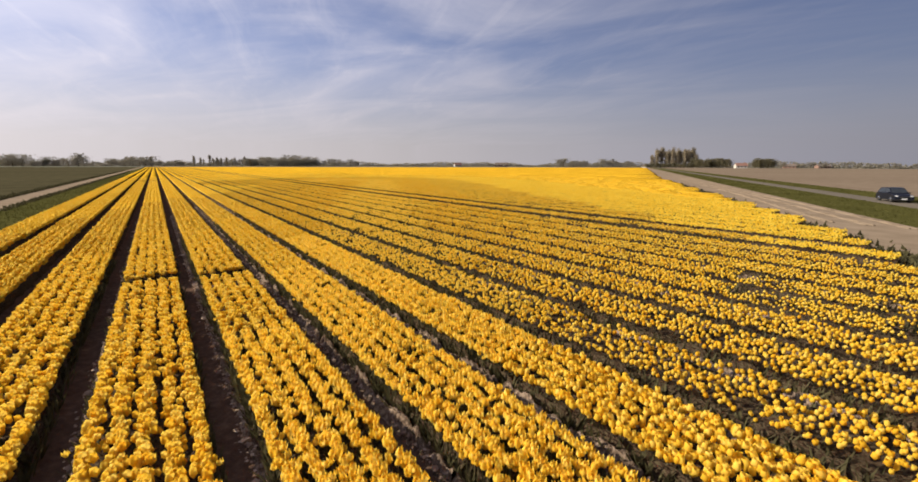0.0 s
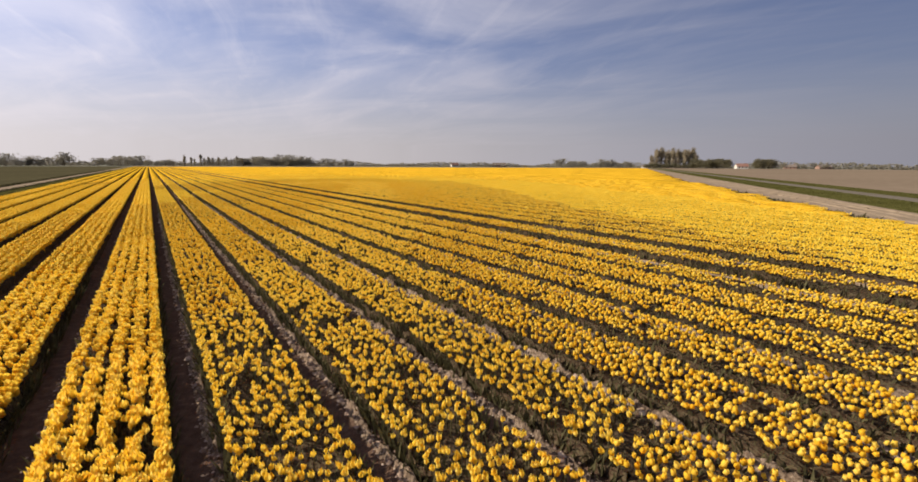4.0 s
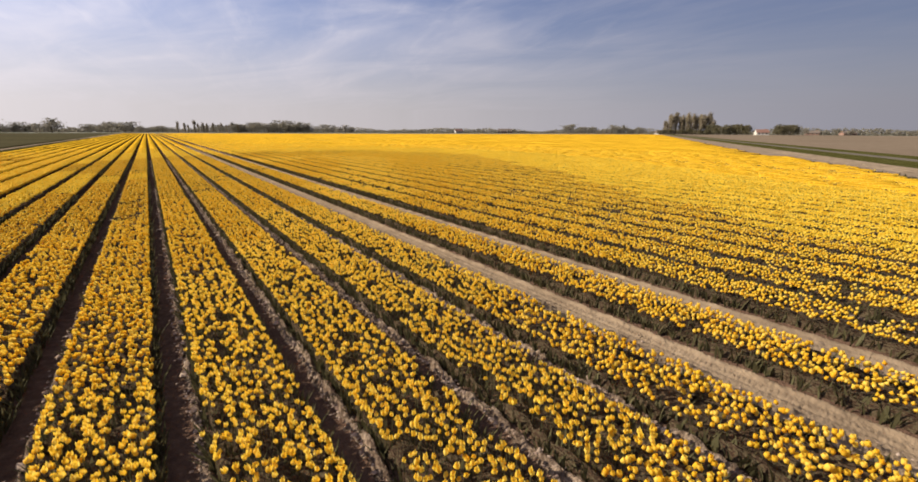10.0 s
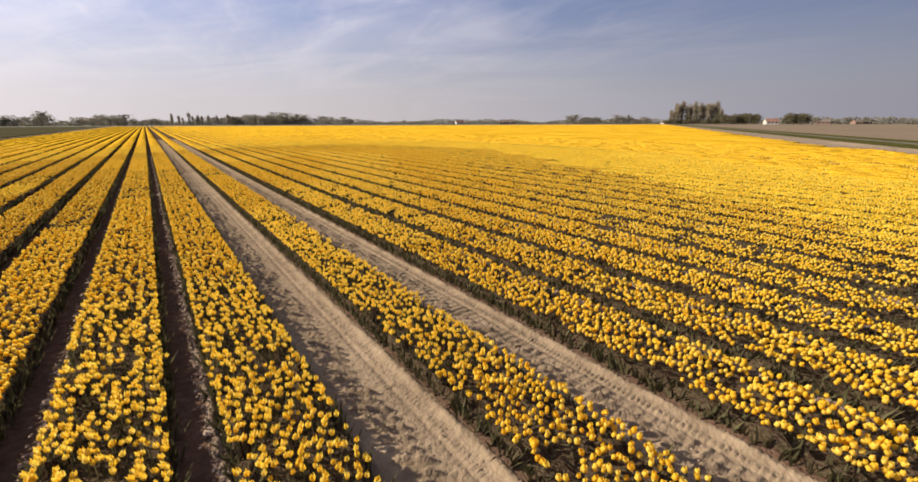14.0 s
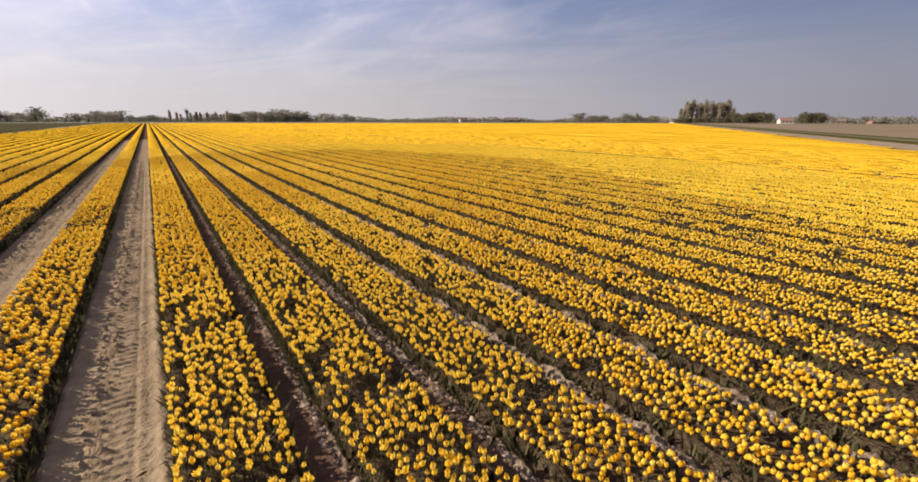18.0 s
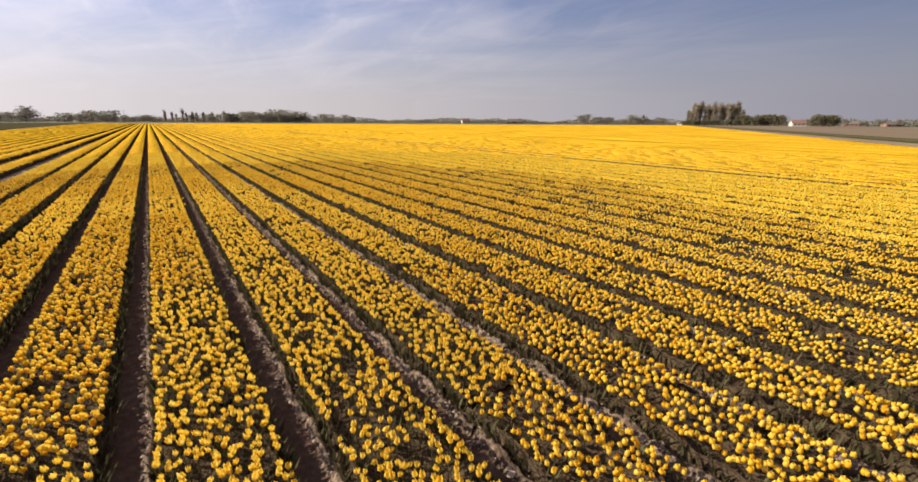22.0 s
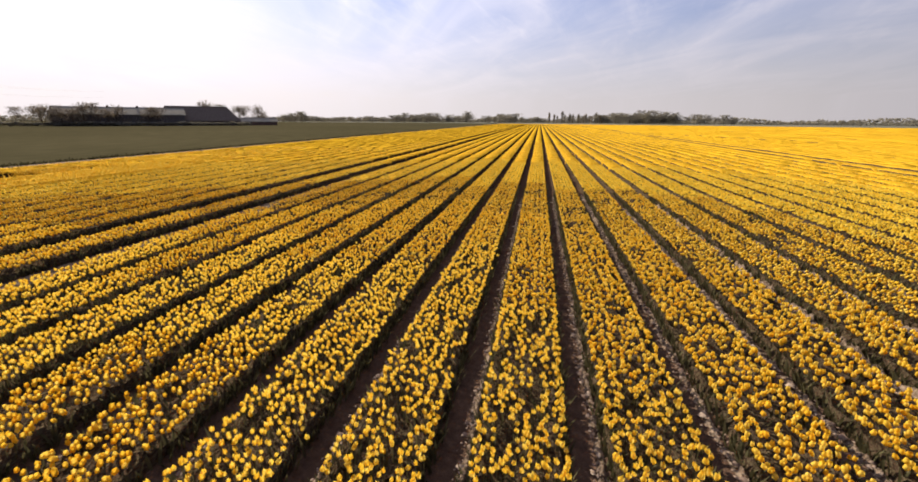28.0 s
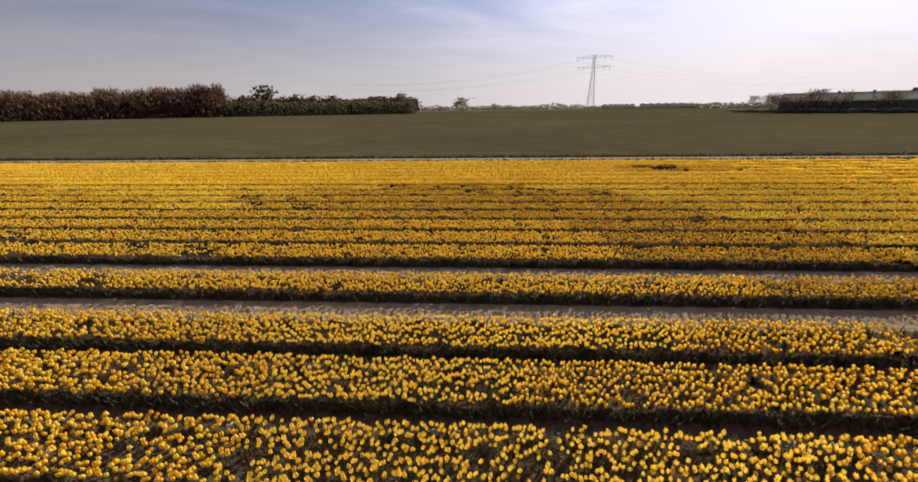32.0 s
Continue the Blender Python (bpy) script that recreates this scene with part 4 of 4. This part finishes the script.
def barn_of(u0, u1, depth, eaves, ridge, v0, name, label, wall_mat, roof_mat, doors=(), hips=(0.0, 0.0)):
    """A barn in the farm's own axes: u along its front, v away from the field; hips draw the ridge in at the ends."""
    barn = thing(name, FARM_M, label, "barn")
    mid, h0, h1 = v0 + depth / 2, max(hips[0], 0.01), max(hips[1], 0.01)
    peak0, peak1 = (eaves if hips[0] else ridge - 0.25), (eaves if hips[1] else ridge - 0.25)
    vv = [(u0, v0, 0), (u1, v0, 0), (u1, v0 + depth, 0), (u0, v0 + depth, 0), (u0, v0, eaves), (u1, v0, eaves), (u1, v0 + depth, eaves), (u0, v0 + depth, eaves), (u0, mid, peak0), (u1, mid, peak1)]
    piece("wall", mesh("wall", vv, [(0, 1, 5, 4), (1, 2, 6, 9, 5), (2, 3, 7, 6), (3, 0, 4, 8, 7)], wall_mat), barn)
    ze, ra, rb = eaves - 0.35, (u0 - 0.6 + h0, mid, ridge), (u1 + 0.6 - h1, mid, ridge)
    near = [(u0 - 0.6, v0 - 0.7, ze), (u1 + 0.6, v0 - 0.7, ze)]
    back = [(u0 - 0.6, v0 + depth + 0.7, ze), (u1 + 0.6, v0 + depth + 0.7, ze)]
    slopes = [(near[0], near[1], rb, ra), (back[1], back[0], ra, rb)]
    if hips[0]:
        slopes.append((back[0], near[0], ra))
    if hips[1]:
        slopes.append((near[1], back[1], rb))
    for top in slopes:
        k = len(top)
        rv = list(top) + [(x, y, z - 0.22) for x, y, z in top]
        faces = [tuple(range(k)), tuple(range(2 * k - 1, k - 1, -1))] + [(i, k + i, k + (i + 1) % k, (i + 1) % k) for i in range(k)]
        piece("roof_slope", mesh("roof_slope", rv, faces, roof_mat), barn)
    part("ridge_cap", box_bm(rb[0] - ra[0], 0.5, 0.25, ((ra[0] + rb[0]) / 2, mid, ridge - 0.1)), roof_mat, barn)
    for du, w, h in doors:
        part("barn_door", box_bm(w, 0.15, h, (du, v0 - 0.12, 0)), M_ROOFDARK, barn, "dark sliding barn door")
    return barn


M_ROOFGREY = material("grey_sheet_roof", [(0.3, (0.29, 0.262, 0.212)), (0.7, (0.37, 0.335, 0.275))], scale=0.4, rough=1.0, sheen=0.0, stretch=(1, 1, 0.2))
long_barn = barn_of(-40, 13, 16, 5.9, 9.2, -3, "long_barn", "long low farm barn with pale grey sheet roof and dark walls", M_WALLDARK, M_ROOFGREY, ((-30, 4, 3.6), (-12, 4, 3.6)))
for u in (-19.0, -7.0):
    part("roof_vent", box_bm(1.0, 0.9, 1.0, (u, 5, 9.0), 0.1), M_ROOFDARK, long_barn)
barn_of(3, 40, 19, 3.0, 10.4, -1.5, "farm_barn", "large dark barn with steep hipped roof", M_WALLDARK, M_ROOFDARK, ((17, 4.5, 2.5), (31, 4.5, 2.5)), (2.5, 5.5))
barn_of(40.5, 61, 9, 2.5, 4.4, 2, "farm_shed", "low dark shed with pale sheet roof beside the barn", M_WALLBRICK, M_ROOFGREY, ((45, 3, 2.1),))
for u in np.arange(-58, 44, 1.7):
    p = FARM_M @ Vector((u, -9 + rng.uniform(-1, 1), 0))
    plant("bush", p.x, p.y, 0.34, "hedge by the farm")
for u in (-3.0, -20.0, -24.0):
    fence = thing("yard_wall", FARM_M @ pose(u, -7.2, 0), "low pale yard wall in front of the barn", "wall", "yard walls")
    part("wall_run", box_bm(7.0, 0.3, 1.4, (0, 0, 0), 0.03), M_WALLPALE, fence)
    part("coping", box_bm(7.1, 0.4, 0.1, (0, 0, 1.4), 0.02), M_ROOFGREY, fence)
for u, v, s in ((-52, 5, 0.62), (-47, 22, 0.72), (-44, 2, 0.72), (-40, -6, 0.70), (-36, -6, 0.68), (-32, -6, 0.76), (-28, -6, 0.80), (-25, -6, 0.80), (-16, -6, 0.66), (-19, -6, 0.62), (-3, -6, 0.68), (1, -6, 0.70), (26, 30, 1.15), (31, 28, 0.95), (36, 30, 0.8), (45, 16, 0.78), (43, 20, 0.72), (53, 14, 0.80), (56, 16, 0.6)):
    p = FARM_M @ Vector((u, v, 0))
    plant("yard", p.x, p.y, s, "bare trees round the farm")

# pale glasshouses on the skyline and houses by the road
for b, wdt, hgt in ((72.5, 46, 7.5), (67.5, 60, 8.0), (64.6, 26, 6.5)):
    x, y = polar(b, 700, WOOD_FROM)
    gh = thing("glasshouse", pose(x, y, -0.06, 0, 0, b), "long pale glasshouse far off on the skyline", "glasshouse", "glasshouses")
    part("glass_wall", box_bm(wdt, 30, hgt * 0.8, (0, 0, 0)), M_GLASSHOUSE, gh)
    vv = []
    n = 6
    for i in range(n):
        u = -wdt / 2 + wdt * i / n
        vv += [(u, -15, hgt * 0.8), (u + wdt / n / 2, -15, hgt), (u + wdt / n, -15, hgt * 0.8), (u, 15, hgt * 0.8), (u + wdt / n / 2, 15, hgt), (u + wdt / n, 15, hgt * 0.8)]
    ff = []
    for i in range(n):
        o = 6 * i
        ff += [(o, o + 1, o + 4, o + 3), (o + 1, o + 2, o + 5, o + 4), (o, o + 2, o + 1), (o + 3, o + 4, o + 5)]
    piece("glass_roof", mesh("glass_roof", vv, ff, M_GLASSHOUSE), gh)


def house(x, y, turn, w, d, eaves, ridge, wall_mat, roof_mat, label):
    h = thing("house", pose(x, y, -0.06, 0, 0, turn), label, "house", "houses by the road")
    v = [(-w / 2, -d / 2, 0), (w / 2, -d / 2, 0), (w / 2, d / 2, 0), (-w / 2, d / 2, 0), (-w / 2, -d / 2, eaves), (w / 2, -d / 2, eaves), (w / 2, d / 2, eaves), (-w / 2, d / 2, eaves), (-w / 2, 0, ridge - 0.2), (w / 2, 0, ridge - 0.2)]
    piece("wall", mesh("wall", v, [(0, 1, 5, 4), (1, 2, 6, 9, 5), (2, 3, 7, 6), (3, 0, 4, 8, 7)], wall_mat), h)
    rv = [(-w / 2 - 0.4, -d / 2 - 0.5, eaves - 0.25), (w / 2 + 0.4, -d / 2 - 0.5, eaves - 0.25), (w / 2 + 0.4, 0, ridge), (-w / 2 - 0.4, 0, ridge), (w / 2 + 0.4, d / 2 + 0.5, eaves - 0.25), (-w / 2 - 0.4, d / 2 + 0.5, eaves - 0.25)]
    piece("roof", mesh("roof", rv, [(0, 1, 2, 3), (3, 2, 4, 5)], roof_mat), h)
    part("chimney", box_bm(0.8, 0.8, 1.4, (w * 0.3, 0, ridge - 0.5), 0.05), M_WALLBRICK, h)
    for u in (-w * 0.3, 0, w * 0.3):
        for s in (-1, 1):
            part("window", box_bm(1.2, 0.08, 1.3, (u, s * (d / 2 + 0.03), 1.0)), M_GLASSDARK, h)
    return h


for b, dist, turn, w, d, e, rd, wm, rm, lab in (
        (-73.9, 580, 20, 12, 9, 3.0, 6.4, M_WALLPALE, M_ROOFRED, "white farmhouse with orange tiled roof among trees"),
        (-63.2, 610, -30, 7, 5, 2.2, 4.0, M_WALLPALE, M_ROOFDARK, "small pale shed at the field corner"),
        (-78.2, 655, 10, 13, 8, 2.8, 5.4, M_WALLBRICK, M_ROOFDARK, "brick house with dark roof far off"),
        (-81.0, 665, 35, 14, 8, 2.6, 5.0, M_WALLBRICK, M_ROOFDARK, "low brick house with dark roof far off"),
        (-43.5, 660, 0, 22, 10, 3.2, 7.0, M_WALLBRICK, M_ROOFDARK, "long dark farmhouse on the skyline"),
        (-37.0, 660, 15, 12, 8, 3.0, 6.5, M_WALLPALE, M_ROOFRED, "pale house with red roof on the skyline")):
    x, y = polar(b, dist)
    house(x, y, b + turn, w, d, e, rd, wm, rm, lab)


# ---- lattice pylon with two cross-arms ----
def beam(v, f, a, b, r):
    cone(v, f, a, b, r, r, 4)


def pylon(x, y, turn, scale=1.0):
    py = thing("pylon", pose(x, y, -0.06, 0, 0, turn) @ Matrix.Diagonal((scale, scale, scale, 1)), "grey steel lattice power pylon with two cross-arms", "pylon", "pylons")
    half = lambda z: 3.4 + (1.0 - 3.4) * min(z / 40.0, 1.0)  # noqa: E731
    levels = [0, 7, 13, 18.5, 23.5, 28, 32, 36, 40, 45, 50]
    for sx, sy in ((1, 1), (1, -1), (-1, -1), (-1, 1)):
        v, f = [], []
        cone(v, f, (sx * half(0), sy * half(0), 0), (sx * half(40), sy * half(40), 40), 0.14, 0.11, 4)
        cone(v, f, (sx * half(40), sy * half(40), 40), (sx * half(50), sy * half(50), 50), 0.11, 0.09, 4)
        piece("leg", mesh("leg", v, np.array(f), M_STEEL), py)
    c = [(1, 1), (1, -1), (-1, -1), (-1, 1)]
    for z0, z1 in zip(levels, levels[1:]):
        h0, h1 = half(z0), half(z1)
        for ax in range(4):
            p, q = c[ax], c[(ax + 1) % 4]
            for a, b, r in (((p[0] * h0, p[1] * h0, z0), (q[0] * h1, q[1] * h1, z1), 0.07), ((q[0] * h0, q[1] * h0, z0), (p[0] * h1, p[1] * h1, z1), 0.08), ((p[0] * h1, p[1] * h1, z1), (q[0] * h1, q[1] * h1, z1), 0.06)):
                v, f = [], []
                beam(v, f, a, b, r)
                piece("brace", mesh("brace", v, np.array(f), M_STEEL), py)
    for z, reach in ((39.0, 15.0), (47.5, 16.0)):
        for s in (-1, 1):
            v, f = [], []
            beam(v, f, (s * 1.0, -1.0, z), (s * reach, 0, z + 0.6), 0.11)
            beam(v, f, (s * 1.0, 1.0, z), (s * reach, 0, z + 0.6), 0.11)
            beam(v, f, (s * 1.0, 0, z + 2.6), (s * reach, 0, z + 0.7), 0.11)
            for q in (0.3, 0.6):
                beam(v, f, (s * (1 + (reach - 1) * q), 0, z + 0.6 * q), (s * (1 + (reach - 1) * q), 0, z + 2.6 - 1.9 * q), 0.10)
            arm = piece("cross_arm", mesh("cross_arm", v, np.array(f), M_STEEL), py)
            for q in (0.62, 0.98):
                v, f = [], []
                beam(v, f, (s * reach * q, 0, z + 0.5), (s * reach * q, 0, z - 2.4), 0.16)
                piece("insulator", mesh("insulator", v, np.array(f), M_GLASSDARK), arm)
    return py


PYLON = polar(75.9, 430.0, WOOD_FROM)
pylon(*PYLON, 75.9 - 12)
NEXT = polar(108.0, 760.0, WOOD_FROM)
LAST = polar(52.0, 900.0, WOOD_FROM)
for dest in (NEXT, LAST):
    for z, off in ((36.8, 14.7), (36.8, -14.7), (45.3, 15.5), (45.3, -15.5)):
        a = np.array([PYLON[0] + off * math.cos(radians(64)), PYLON[1] + off * math.sin(radians(64)), z])
        b = np.array([dest[0] + off * math.cos(radians(64)), dest[1] + off * math.sin(radians(64)), z])
        cu = bpy.data.curves.new("power_cable", "CURVE")
        cu.dimensions, cu.bevel_depth, cu.bevel_resolution = "3D", 0.04, 0
        sp = cu.splines.new("POLY"); sp.points.add(16)
        for i in range(17):
            s = i / 16
            p = a + (b - a) * s
            sp.points[i].co = (p[0], p[1], p[2] - 36 * s * (1 - s), 1)
        cu.materials.append(M_CABLE)
        tagged(new("power_cable", cu), "thin grey power cable hanging from the pylon", "cable", "power cables")


# ---- parked car on the country road ----
def car(x, y, turn):
    """A dark five-door car, nose along its own +x."""
    c = thing("car", pose(x, y, -0.03, 0, 0, turn) @ Matrix.Diagonal((0.74, 0.74, 0.80, 1)), "black five-door car standing on the country road", "car")
    L, W = 4.25, 1.76
    prof = [(-2.08, 0.32), (-2.12, 0.62), (-2.05, 0.92), (-1.55, 1.00), (0.95, 0.98), (1.75, 0.84), (2.05, 0.66), (2.12, 0.42), (2.05, 0.26), (-2.0, 0.24)]
    bm = bmesh.new()
    rings = []
    for wy in (-W / 2, -W / 2 + 0.10, W / 2 - 0.10, W / 2):
        inset = 0.05 if abs(wy) > W / 2 - 0.05 else 0.0
        rings.append([bm.verts.new((px * (1 - inset * 0.4), wy, pz - (inset if pz > 0.7 else 0))) for px, pz in prof])
    for a, b in zip(rings, rings[1:]):
        for i in range(len(prof)):
            j = (i + 1) % len(prof)
            bm.faces.new((a[i], a[j], b[j], b[i]))
    bm.faces.new(rings[0][::-1]); bm.faces.new(rings[-1])
    bmesh.ops.recalc_face_normals(bm, faces=bm.faces)
    body = part("body", bm, M_CARPAINT, c, "glossy black bodywork")
    top = [(-2.02, 0.95), (-1.75, 1.50), (-0.40, 1.60), (0.25, 1.54), (1.05, 0.97)]
    bm = bmesh.new()
    lo, hi = [], []
    for s in (-1, 1):
        ring = [bm.verts.new((px, s * (W / 2 - 0.06 - (0.16 if pz > 1.2 else 0)), pz)) for px, pz in top]
        lo.append(ring)
    for i in range(len(top) - 1):
        bm.faces.new((lo[0][i], lo[0][i + 1], lo[1][i + 1], lo[1][i]))
    bm.faces.new(lo[0]); bm.faces.new(lo[1][::-1])
    bmesh.ops.recalc_face_normals(bm, faces=bm.faces)
    part("cabin", bm, M_CARPAINT, c, "black roof and pillars")
    for s in (-1, 1):
        for pts in (((-1.72, 1.03), (-1.55, 1.42), (-0.42, 1.50), (-0.42, 1.03)), ((-0.34, 1.03), (-0.34, 1.50), (0.18, 1.46), (0.84, 1.03))):
            v = [(px, s * (W / 2 - 0.045 - (0.145 if pz > 1.2 else 0.012)), pz) for px, pz in pts]
            v += [(px, py - s * 0.02, pz) for px, py, pz in v]
            piece("side_window", mesh("side_window", v, [(0, 1, 2, 3), (7, 6, 5, 4), (0, 4, 5, 1), (1, 5, 6, 2), (2, 6, 7, 3), (3, 7, 4, 0)], M_GLASSDARK), c, label="dark side window")
    for nm, pts, dx in (("windscreen", ((1.00, 1.02, 0.72), (0.30, 1.50, 0.58)), 0.02), ("rear_window", ((-1.98, 1.05, 0.70), (-1.78, 1.44, 0.58)), -0.02)):
        (xa, za, wa), (xb, zb, wb) = pts
        v = [(xa + dx, -wa, za), (xa + dx, wa, za), (xb + dx, wb, zb), (xb + dx, -wb, zb)]
        v += [(px - dx, py, pz - 0.02) for px, py, pz in v]
        piece(nm, mesh(nm, v, [(0, 1, 2, 3), (7, 6, 5, 4), (0, 4, 5, 1), (1, 5, 6, 2), (2, 6, 7, 3), (3, 7, 4, 0)], M_GLASSDARK), c, label="dark window glass")
    for wx in (-1.32, 1.30):
        for s in (-1, 1):
            v, f = [], []
            cone(v, f, (wx, s * (W / 2 - 0.20), 0.31), (wx, s * (W / 2 + 0.01), 0.31), 0.31, 0.31, 16)
            v += [(wx, s * (W / 2 + 0.01), 0.31)]
            f += [(16 + i, 16 + (i + 1) % 16, 32) for i in range(16)]
            wheel = piece("wheel", mesh("wheel", v, np.array(f), M_TYRE), c, label="black tyre")
            v, f = [], []
            cone(v, f, (wx, s * (W / 2 + 0.005), 0.31), (wx, s * (W / 2 + 0.03), 0.31), 0.20, 0.17, 10)
            v += [(wx, s * (W / 2 + 0.03), 0.31)]
            f += [(10 + i, 10 + (i + 1) % 10, 20) for i in range(10)]
            piece("rim", mesh("rim", v, np.array(f), M_CHROME), wheel, label="light alloy rim")
    for s in (-1, 1):
        part("headlight", box_bm(0.10, 0.26, 0.14, (2.02, s * 0.66, 0.64), 0.03), M_LAMP, c, "clear glass headlight")
        part("tail_light", box_bm(0.06, 0.22, 0.22, (-2.09, s * 0.68, 0.66), 0.02), M_ROOFRED, c, "red tail light")
        part("mirror", box_bm(0.14, 0.20, 0.14, (0.78, s * (W / 2 + 0.06), 0.98), 0.03), M_CARPAINT, c)
    part("grille", box_bm(0.05, 0.80, 0.16, (2.09, 0, 0.50), 0.02), M_TYRE, c, "black plastic grille")
    part("number_plate", box_bm(0.03, 0.52, 0.11, (2.13, 0, 0.36)), M_WHITE, c, "plain pale plate")
    part("bumper", box_bm(0.12, W - 0.1, 0.14, (2.05, 0, 0.24), 0.04), M_TYRE, c, "dark lower bumper")
    return c


car(34.9, 5.3, 180 + math.degrees(math.atan2(0.56, 1)))


# ---- rough grass and weeds along the edges ----
def tufts_mesh(name, n, seed, spread, size, mat):
    r = np.random.default_rng(seed)
    v = np.array([(-0.35, 0, 0), (0.35, 0, 0), (0.05, 0.12, 1), (0, -0.35, 0), (0, 0.35, 0), (-0.1, 0.0, 0.8)])
    f = np.array([(0, 1, 2), (3, 4, 5)])
    at = spread(r, n)
    s = size * r.uniform(0.5, 1.5, (n, 1)) * r.uniform(0.7, 1.3, (n, 3))
    return mesh(name, *scatter((v, f), at, r.uniform(0, 6.28, n), r.normal(0, 0.4, n), r.normal(0, 0.4, n), s), mat)


XV = XL
for nm, n, lo, hi, y0, y1, size, mt, lab in (
        ("verge_tufts", 9000, XV - 2.9, XV - 0.3, 5, 190, 0.075, M_VERGE, "rough grass tufts on the verge"),
        ("weed_edge", 7000, XV - 6.1, XV - 5.3, 0, 260, 0.19, M_LEAF, "dark weeds along the edge of the crop"),
        ("track_edge_weeds", 4200, XV - 3.3, XV - 2.6, 0, 260, 0.15, M_LEAF, "dark weeds beside the farm track")):
    me = tufts_mesh(nm, n, len(nm), lambda r, k, lo=lo, hi=hi, y0=y0, y1=y1: np.stack([r.uniform(lo, hi, k), y0 + (y1 - y0) * r.beta(1.0, 1.4, k), np.full(k, -0.03)], -1), size, mt)
    tagged(piece(nm, me), lab, "grass", kind="stuff")


def along_road(c0, c1):
    def spread(r, k):
        x = 8 + 220 * r.beta(1.0, 2.2, k)
        return np.stack([x, 0.56 * x + r.uniform(min(c0, c1), max(c0, c1), k), np.full(k, -0.02)], -1)
    return spread


for nm, c0, c1, n in (("roadside_tufts", -5.4, -11.9, 9000), ("far_roadside_tufts", -15.4, -20.4, 5000)):
    tagged(piece(nm, tufts_mesh(nm, n, len(nm), along_road(c0, c1), 0.075, M_VERGE)), "rough green roadside grass", "grass", kind="stuff")
# green plants without flowers at the ragged ends of the beds
me = tufts_mesh("headland_plants", 5200, 5, lambda r, k: (lambda x: np.stack([x, np.vectorize(near_end)(x) + r.normal(-0.2, 0.65, k), np.zeros(k)], -1))(bed_x(0) + np.round(r.uniform(-6, 60, k) / PITCH) * PITCH + r.normal(0, 0.35, k)), 0.20, M_LEAF)
tagged(piece("headland_plants", me), "green tulip leaves without flowers at the bed ends", "plants", kind="stuff")


# faint wheel marks pressed into the sandy headland
def rut_mesh(c, x0, x1, seed):
    """Two crumbled edges and a sunken middle, running along the headland."""
    r = np.random.default_rng(seed)
    n = 240
    xs = np.linspace(x0, x1, n)
    mid = 0.56 * xs + c + 0.05 * (xs - x0) * 0.2 + 0.25 * np.sin(xs * 0.11 + seed)
    rows = [(-0.22, 0.0), (-0.15, 0.05), (-0.09, 0.006), (0.09, 0.006), (0.15, 0.05), (0.22, 0.0)]
    v = np.stack([np.stack([xs, mid + o + r.normal(0, 0.03, n), np.full(n, -0.012) + h + r.uniform(0, 0.02, n) * (h > 0.01)], -1) for o, h in rows], 1)
    i = (np.arange(n - 1)[:, None] * 6 + np.arange(5)[None]).ravel()
    return mesh("wheel_mark", v.reshape(-1, 3), np.stack([i, i + 1, i + 7, i + 6], -1), M_HEADLAND)


for c, s in ((-1.6, 1), (-3.0, 2), (-4.4, 3)):
    tagged(piece("wheel_mark", rut_mesh(c, 12, 90, s)), "shallow wheel mark in the sandy headland", "wheel mark", "wheel marks", "structure")


# ---- single tulips standing out at the bed edges ----
def single_tulips(count):
    """Plants that can be told apart one by one: stem, flower, two leaves, as parts of the bed they grow in."""
    r = np.random.default_rng(303)
    beds = [o for o in scene.objects if o.name.split(".")[0] == "tulip_bed"]
    bv, bf = bloom_full()
    bloom_me = [mesh("bloom", bv * q, bf, M_PETAL) for q in (0.82, 0.9, 1.0)]
    lv, lf = leaf_blade()
    leaf_me = [mesh("leaf", lv * q, lf, M_LEAF) for q in (0.9, 1.1)]
    stem_v, stem_f = [], []
    cone(stem_v, stem_f, (0, 0, 0), (0.012, 0.004, 0.335), 0.005, 0.004, 5)
    stem_me = mesh("tulip", stem_v, np.array(stem_f), M_LEAF)
    spots = []
    for bed in beds:
        x = bed.matrix_basis.translation.x
        for y in np.arange(near_end(x) + 1, 90, 0.35):
            if off_corridor(x, y) < 3.0 and y > 2:
                spots.append((bed, y))
    for i in r.choice(len(spots), min(count, len(spots)), replace=False):
        bed, y = spots[int(i)]
        u = r.choice((-1, 1)) * BED_W / 2 * r.uniform(0.86, 1.02)
        plant_ob = piece("tulip", stem_me, bed, pose(u, y + r.uniform(-0.15, 0.15), 0.03, r.normal(0, 5), r.normal(0, 5), r.uniform(0, 360)))
        piece("bloom", bloom_me[int(r.integers(3))], plant_ob, pose(0.012, 0.004, 0.33))
        for a in (0, 170):
            piece("leaf", leaf_me[int(r.integers(2))], plant_ob, pose(0, 0, 0, 0, 0, a + r.uniform(-30, 30)))


single_tulips(300)
